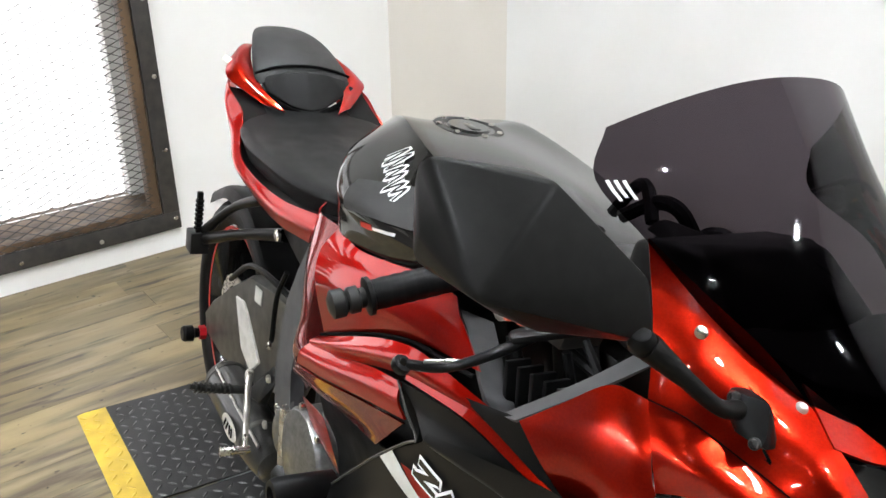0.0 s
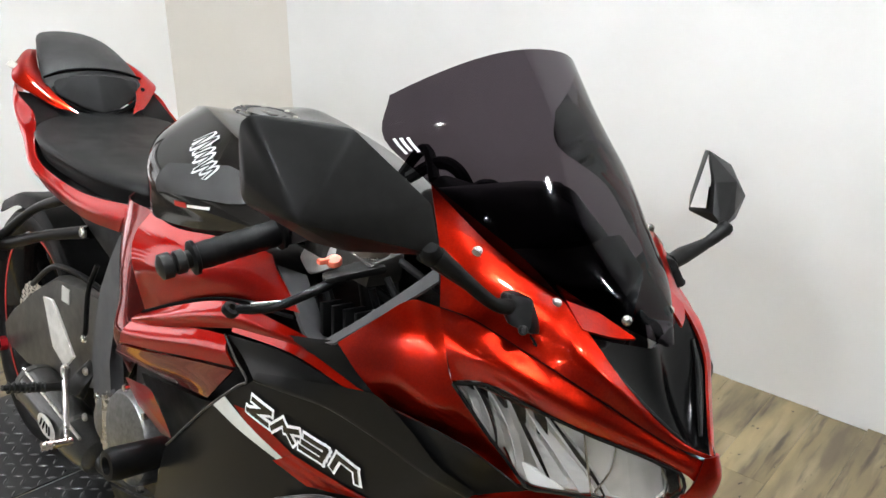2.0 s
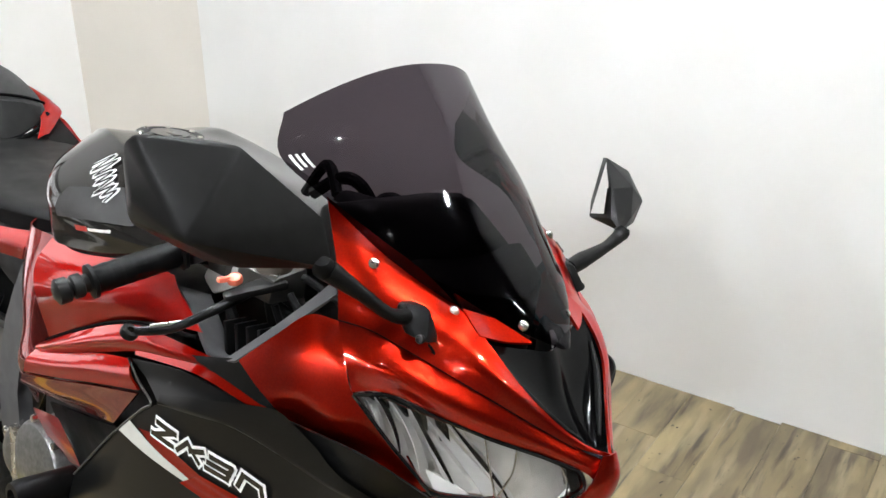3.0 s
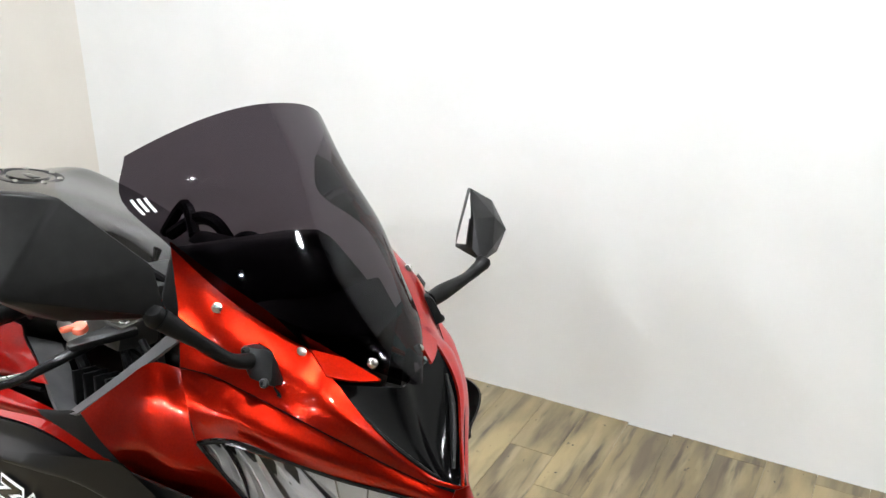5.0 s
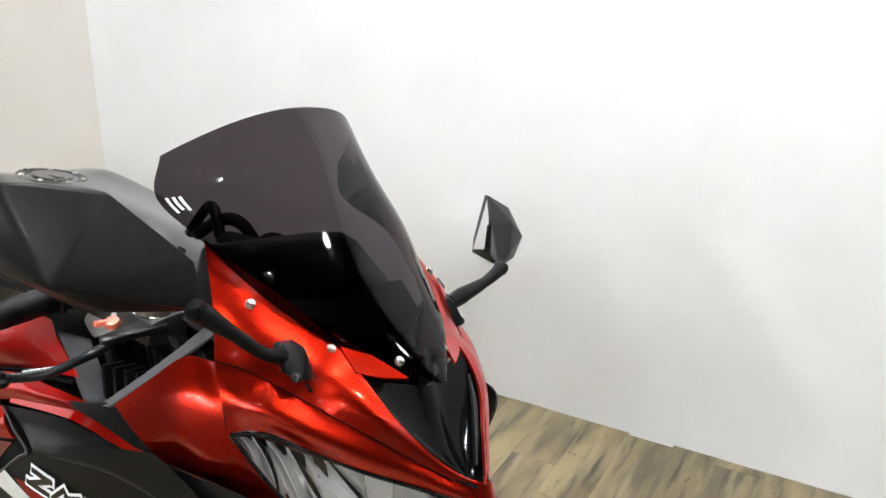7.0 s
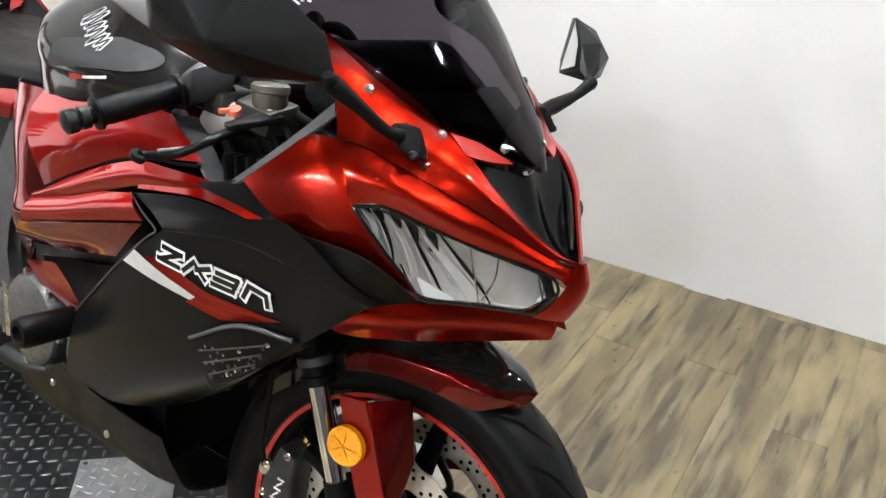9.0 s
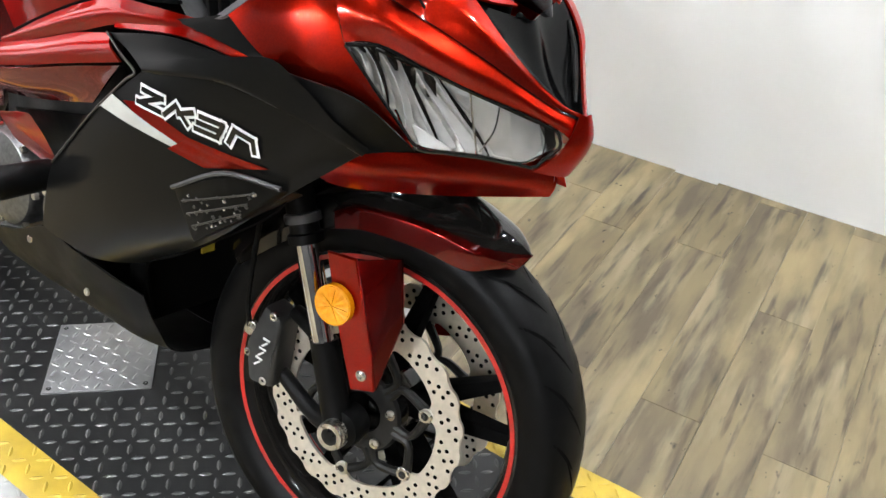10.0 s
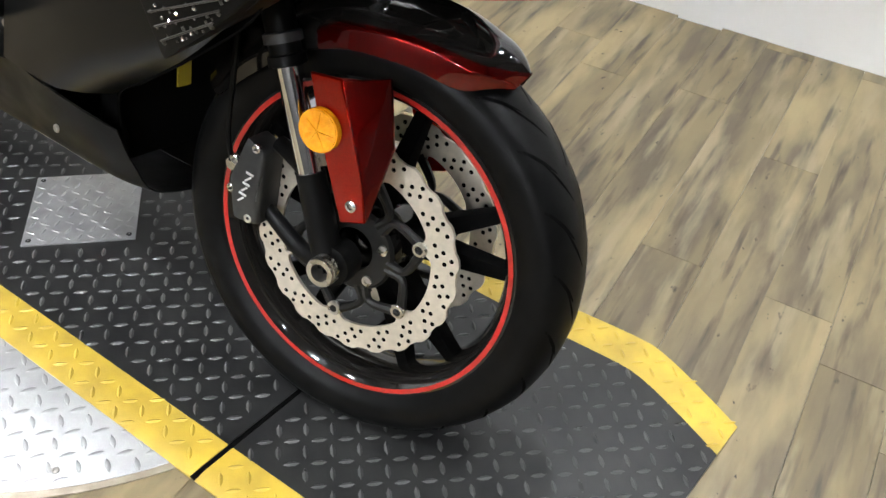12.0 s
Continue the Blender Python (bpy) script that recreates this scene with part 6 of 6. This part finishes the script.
part("bar_casting", hull([(-0.335, -0.145, 0.878), (-0.335, -0.13, 0.9), (-0.3, -0.15, 0.864), (-0.24, -0.15, 0.898), (-0.25, -0.145, 0.92), (-0.29, -0.12, 0.92), (-0.24, -0.12, 0.9), (-0.32, -0.115, 0.87)], 0.005), BARE, bike, "bare cast handlebar bracket")
part("clip_on_clamp", moved(hull([(-0.3 + x, -0.12 + y, 0.915 + z) for x in (-0.03, 0.03) for y in (-0.035, 0.03) for z in (-0.018, 0.014)], 0.006), Matrix.Identity(4)), SWING, bike, "grey clip-on clamp")
# Radiator coloured flat black for the shade behind the front wheel.
part("radiator", block((-0.38, -0.17, 0.32), (-0.34, 0.17, 0.62), 0.004, Matrix.Rotation(radians(0), 4, "Y")), TREAD, bike, "dark radiator behind the front wheel")
part("headstock", hull([(-0.36, -0.1, 0.86), (-0.36, 0.1, 0.86), (-0.2, -0.05, 0.86), (-0.2, 0.05, 0.86), (-0.3, -0.1, 0.66), (-0.3, 0.1, 0.66), (-0.14, 0, 0.68)], 0.01), DARKALU, bike, "dark frame head")

# ---- frame, engine and rear ----
part("engine", joined(hull([(-0.4, -0.13, 0.3), (-0.4, 0.13, 0.3), (-0.78, -0.15, 0.3), (-0.78, 0.15, 0.3), (-0.42, -0.15, 0.62), (-0.42, 0.15, 0.62), (-0.8, -0.14, 0.58), (-0.8, 0.14, 0.58), (-0.5, -0.12, 0.78), (-0.5, 0.12, 0.78), (-0.7, -0.12, 0.78), (-0.7, 0.12, 0.78)], 0.015)), DARKALU, bike, "dark engine block")
for nm, c, r, y in (("clutch_cover", (-0.7, 0.43), 0.085, 0.19), ("timing_cover", (-0.53, 0.42), 0.06, 0.185), ("water_pump", (-0.82, 0.4), 0.045, 0.175)):
    cov = part(nm, lathe([(r, -0.05), (r, 0), (r * 0.94, 0.008), (r * 0.7, 0.014), (0.001, 0.016)], (c[0], -y, c[1]), (0, -1, 0), 36), ALU, bike, "grey cast engine cover")
    for k in range(7):
        a = 2 * math.pi * k / 7
        part("cover_bolt", lathe([(0.001, 0.008), (0.006, 0.008), (0.007, 0)], (c[0] + r * 1.04 * math.cos(a), -y + 0.002, c[1] + r * 1.04 * math.sin(a)), (0, -1, 0), 12), STEEL, cov)
FRAMEO = [(-0.82, 0.76), (-0.85, 0.7), (-0.885, 0.63), (-0.905, 0.575), (-0.908, 0.49), (-0.9, 0.42), (-0.865, 0.38), (-0.81, 0.4), (-0.816, 0.46), (-0.838, 0.511), (-0.828, 0.57), (-0.785, 0.622), (-0.77, 0.664), (-0.78, 0.713), (-0.79, 0.76)]
for s in (-1, 1):
    part("frame_plate", slab(FRAMEO, (0, s * 0.16, 0), (1, 0, 0), (0, 0, 1), 0.025, 0.006), GREYP, bike, "grey side frame member")
    part("knee_fairing", sheet(tuple(tuple((x, -s * y, z) for x, y, z in r) for r in (((-0.82, -0.15, 0.83), (-0.76, -0.185, 0.838), (-0.7, -0.194, 0.845), (-0.63, -0.19, 0.85)), ((-0.83, -0.15, 0.77), (-0.77, -0.19, 0.77), (-0.69, -0.221, 0.775), (-0.615, -0.22, 0.778)), ((-0.8, -0.15, 0.69), (-0.74, -0.195, 0.69), (-0.67, -0.231, 0.7), (-0.575, -0.218, 0.708)), ((-0.78, -0.15, 0.64), (-0.74, -0.185, 0.63), (-0.69, -0.232, 0.635), (-0.6, -0.24, 0.66)), ((-0.75, -0.14, 0.57), (-0.74, -0.175, 0.56), (-0.72, -0.19, 0.55), (-0.69, -0.2, 0.56)))), 22, 26, 0.003), RED_SHADED, bike, "glossy cover below the seat nose in the shaded tone of the candy red")
part("frame_slider", lathe([(0.012, -0.1), (0.023, -0.09), (0.025, -0.01), (0.022, 0.0), (0.014, 0.001), (0.012, -0.012), (0.001, -0.012)], (-0.5, -0.318, 0.522), (0, -1, 0), 30), RUBBER, bike, "black crash slider")
for at in [(-0.922, -0.176, 0.453), (-0.917, -0.176, 0.359), (-0.865, -0.176, 0.427), (-0.936, -0.176, 0.514), (-0.81, -0.18, 0.376)]:
    bolt("frame_bolt", at, (0, -1, 0), 0.008, STEEL, bike, 0.006, "steel frame bolt")
part("brake_hose_rear", tube([(-0.93, -0.16, 0.66), (-0.955, -0.165, 0.6), (-0.96, -0.165, 0.52), (-0.98, -0.16, 0.5)], 0.005, 8), RUBBER, bike, "black rear brake hose")
# swingarm, muffler, rests
SW = [(-0.86, 0.5), (-0.9, 0.585), (-1.06, 0.56), (-1.2, 0.54), (-1.32, 0.46), (-1.47, 0.36), (-1.52, 0.31), (-1.5, 0.26), (-1.36, 0.27), (-1.1, 0.33), (-0.92, 0.4)]
for s in (-1, 1):
    swing = part("swingarm", slab(SW, (0, s * 0.115, 0), (1, 0, 0), (0, 0, 1), 0.035, 0.008), SWING, bike, "dark grey braced swingarm")
    part("paddock_spool", joined(lathe([(0.001, 0.055), (0.016, 0.055), (0.02, 0.05), (0.02, 0.03), (0.012, 0.026), (0.012, 0.0)], (-1.497, s * 0.135, 0.262), (0, s, 0), 22)), RUBBER, swing, "black paddock stand spool")
    part("spool_base", lathe([(0.012, 0), (0.017, 0), (0.017, 0.016), (0.012, 0.016)], (-1.497, s * 0.134, 0.262), (0, s, 0), 6, True), REDANO, swing, "red anodised spool base")
part("warning_label", slab([(-0.02, -0.015), (0.02, -0.01), (0.02, 0.022), (-0.02, 0.018)], (-1.14, -0.134, 0.515), (1, 0, 0), (0, 0, 1), 0.002, 0), SILVERP, bike, "grey printed label", False)
CAN_AT, CAN_WAY = (-1.06, -0.165, 0.292), (-0.999, -0.02, 0.03)
can = part("muffler", lathe([(0.02, -0.19), (0.036, -0.18), (0.044, -0.13), (0.046, -0.1), (0.046, 0.13), (0.042, 0.15), (0.03, 0.152), (0.028, 0.12), (0.001, 0.11)], CAN_AT, CAN_WAY, 40), CARBON, bike, "slim dark carbon muffler with a highlight strip")
for d in (-0.1, 0.125):
    part("muffler_band", lathe([(0.0455, d), (0.0475, d + 0.001), (0.0475, d + 0.013), (0.0455, d + 0.014)], CAN_AT, CAN_WAY, 40, True), SWING, can, "dull steel muffler band")
# A bright steel strip stands in for the highlight along the muffler's top.
part("muffler_highlight", tube([(-1.19, -0.193, 0.334), (-1.05, -0.194, 0.33), (-0.9, -0.193, 0.325)], 0.0032, 8), STEEL, can, "bright strip for the highlight along the muffler")
badge = part("muffler_badge", moved(lathe([(0.001, 0.002), (0.02, 0.0015), (0.021, 0.0)], (0, 0, 0), (0, 0, 1), 30), Matrix.Translation((-1.02, -0.2115, 0.296)) @ Matrix.Rotation(radians(84), 4, "X") @ Matrix.Diagonal((2.2, 0.9, 1, 1))), BARE, can, "oval metal maker badge")
for x in (-0.022, -0.007, 0.009, 0.022):
    part("badge_bar", block((-0.003, -0.0006, -0.009), (0.003, 0.0006, 0.009), 0, Matrix.Translation((-1.02 + x, -0.2142, 0.296)) @ Matrix.Rotation(radians(-6), 4, "X") @ Matrix.Rotation(radians(20 if x < 0 else -20), 4, "Y")), TREAD, badge, "", False)
part("link_pipe", tube([(-0.9, -0.16, 0.286), (-0.82, -0.13, 0.27), (-0.7, -0.05, 0.26)], 0.024, 16), DARKALU, bike, "dark steel exhaust link pipe")
part("heel_guard", slab([(-1.107, 0.538), (-1.06, 0.548), (-1.035, 0.535), (-0.943, 0.475), (-0.985, 0.434), (-1.05, 0.452)], (0, -0.19, 0), (1, 0, 0), (0, 0, 1), 0.005, 0.002), BARE, bike, "bare metal heel guard")
rest = part("foot_rest_bracket", hull([(-0.94, -0.165, 0.45), (-0.91, -0.165, 0.45), (-0.93, -0.19, 0.4), (-1.0, -0.195, 0.38), (-0.93, -0.165, 0.48), (-1.0, -0.17, 0.4), (-0.94, -0.17, 0.38)], 0.005), DARKALU, bike, "black foot rest bracket")
peg = part("foot_peg", tube([(-1.005, -0.19, 0.386), (-1.008, -0.24, 0.392), (-1.002, -0.3, 0.408)], [0.009, 0.0085, 0.0055], 12), DARKALU, rest, "ribbed black foot peg")
for k in range(8):
    part("peg_rib", lathe([(0.008, -0.002), (0.0112, -0.001), (0.0112, 0.001), (0.008, 0.002)], (-1.008 + 0.0006 * k, -0.222 - 0.0095 * k, 0.39 + 0.002 * k), (0.06, -0.97, 0.2), 12, True), DARKALU, peg)
ped = part("brake_pedal", tube([(-0.975, -0.196, 0.44), (-0.945, -0.207, 0.45), (-0.925, -0.214, 0.43), (-0.863, -0.232, 0.352)], [0.008, 0.009, 0.006, 0.0055], 10, 30), STEEL, rest, "straight bare steel rear brake pedal")
part("pedal_pad", joined(tube([(-0.862, -0.222, 0.349), (-0.872, -0.275, 0.345)], 0.0075, 12), *[lathe([(0.0065, -0.0018), (0.0092, -0.001), (0.0092, 0.001), (0.0065, 0.0018)], (-0.8632 - 0.0014 * k, -0.228 - 0.0075 * k, 0.3488 - 0.0006 * k), (-0.18, -0.98, -0.07), 12, True) for k in range(7)]), STEEL, ped, "ribbed metal pedal pad")
hang = part("passenger_peg_hanger", joined(tube([(-1.06, -0.12, 0.68), (-1.2, -0.16, 0.63), (-1.36, -0.195, 0.56)], [0.014, 0.011, 0.014], 10), tube([(-1.14, -0.14, 0.725), (-1.25, -0.165, 0.67), (-1.36, -0.195, 0.575)], [0.012, 0.009, 0.012], 10)), SATIN, bike, "black passenger peg hanger")
part("passenger_peg", block((-0.006, -0.006, 0.0), (0.006, 0.006, 0.1), 0.002, Matrix.Translation((-1.352, -0.207, 0.57))), RUBBER, hang, "folded ribbed passenger peg")
for k in range(7):
    part("peg_rib", lathe([(0.006, -0.0025), (0.0095, -0.002), (0.0095, 0.002), (0.006, 0.0025)], (-1.352, -0.207, 0.59 + 0.01 * k), (0, 0, 1), 12, True), RUBBER, hang)
part("hanger_block", block((-0.022, -0.02, -0.03), (0.022, 0.02, 0.018), 0.004, Matrix.Translation((-1.36, -0.205, 0.562))), DARKALU, hang)
bolt("hanger_bolt", (-1.06, -0.133, 0.68), (0, -1, 0), 0.012, STEEL, hang, 0.008)
part("rear_hugger", sheet([[(-1.465 + 0.325 * math.cos(radians(a)), y, 0.306 + 0.325 * math.sin(radians(a)) + (-0.03 if abs(y) > 0.09 else 0)) for y in (-0.1, -0.09, -0.05, 0, 0.05, 0.09, 0.1)] for a in (125, 100, 75, 50, 30)], 20, 20, 0.003), PLASTIC, bike, "black rear tyre hugger")
part("chain_guard_hose", tube([(-0.95, -0.14, 0.6), (-1.06, -0.15, 0.6), (-1.2, -0.14, 0.56), (-1.34, -0.13, 0.47)], 0.006, 8), RUBBER, bike, "black rear brake hose")
part("spring_rod", tube([(-0.788, -0.195, 0.473), (-0.772, -0.195, 0.373)], 0.0085, 12), STEEL, bike, "bright metal master cylinder rod")
part("rear_caliper", hull([(-1.38 + x, -0.1 + y, 0.36 + z) for x in (-0.04, 0.05) for y in (-0.022, 0.02) for z in (-0.03, 0.03)], 0.006), DARKALU, bike, "black rear brake caliper")
part("side_stand", tube([(-0.85, 0.14, 0.33), (-0.82, 0.2, 0.2), (-0.8, 0.235, 0.062)], [0.014, 0.012, 0.012], 10), DARKALU, bike, "black side stand")
part("stand_foot", block((-0.04, -0.025, -0.006), (0.04, 0.025, 0.006), 0.003, Matrix.Translation((-0.8, 0.24, 0.058)) @ Matrix.Rotation(radians(11), 4, "X")), DARKALU, bike)
part("yellow_label", slab([(-0.012, -0.02), (0.012, -0.02), (0.012, 0.02), (-0.012, 0.02)], (-0.335, -0.06, 0.44), (0, 1, 0), (0, 0, 1), 0.003, 0), YELLOWTAG, bike, "small yellow warning label", False)

# ---- floor boards ----
def boards():
    me = {}
    w, rows = 0.126, []
    nx = int((XE - XW) / w) + 1
    rnd = random.Random(5)
    n = 0
    for i in range(nx):
        x0 = XW + 0.01 + i * w
        y = YS + rnd.uniform(-0.9, 0)
        near = -2.6 < x0 < 1.5
        while y < YN:
            L = 0.92 if near else 1.9
            lo, hi = max(y, YS), min(y + L, YN - 0.001)
            y += L
            if hi - lo < 0.03:
                continue
            key = round(hi - lo, 2)
            if key not in me:
                b = block((0, 0, -0.007), (w - 0.0009, hi - lo - 0.0009, 0.0), 0)
                m = bpy.data.meshes.new("board")
                b.to_mesh(m)
                b.free()
                m.materials.append(OAK)
                me[key] = m
            ob = new("board", me[key])
            ob.parent = floor
            ob.location = (x0, lo, 0)
            n += 1
    return n


boards()
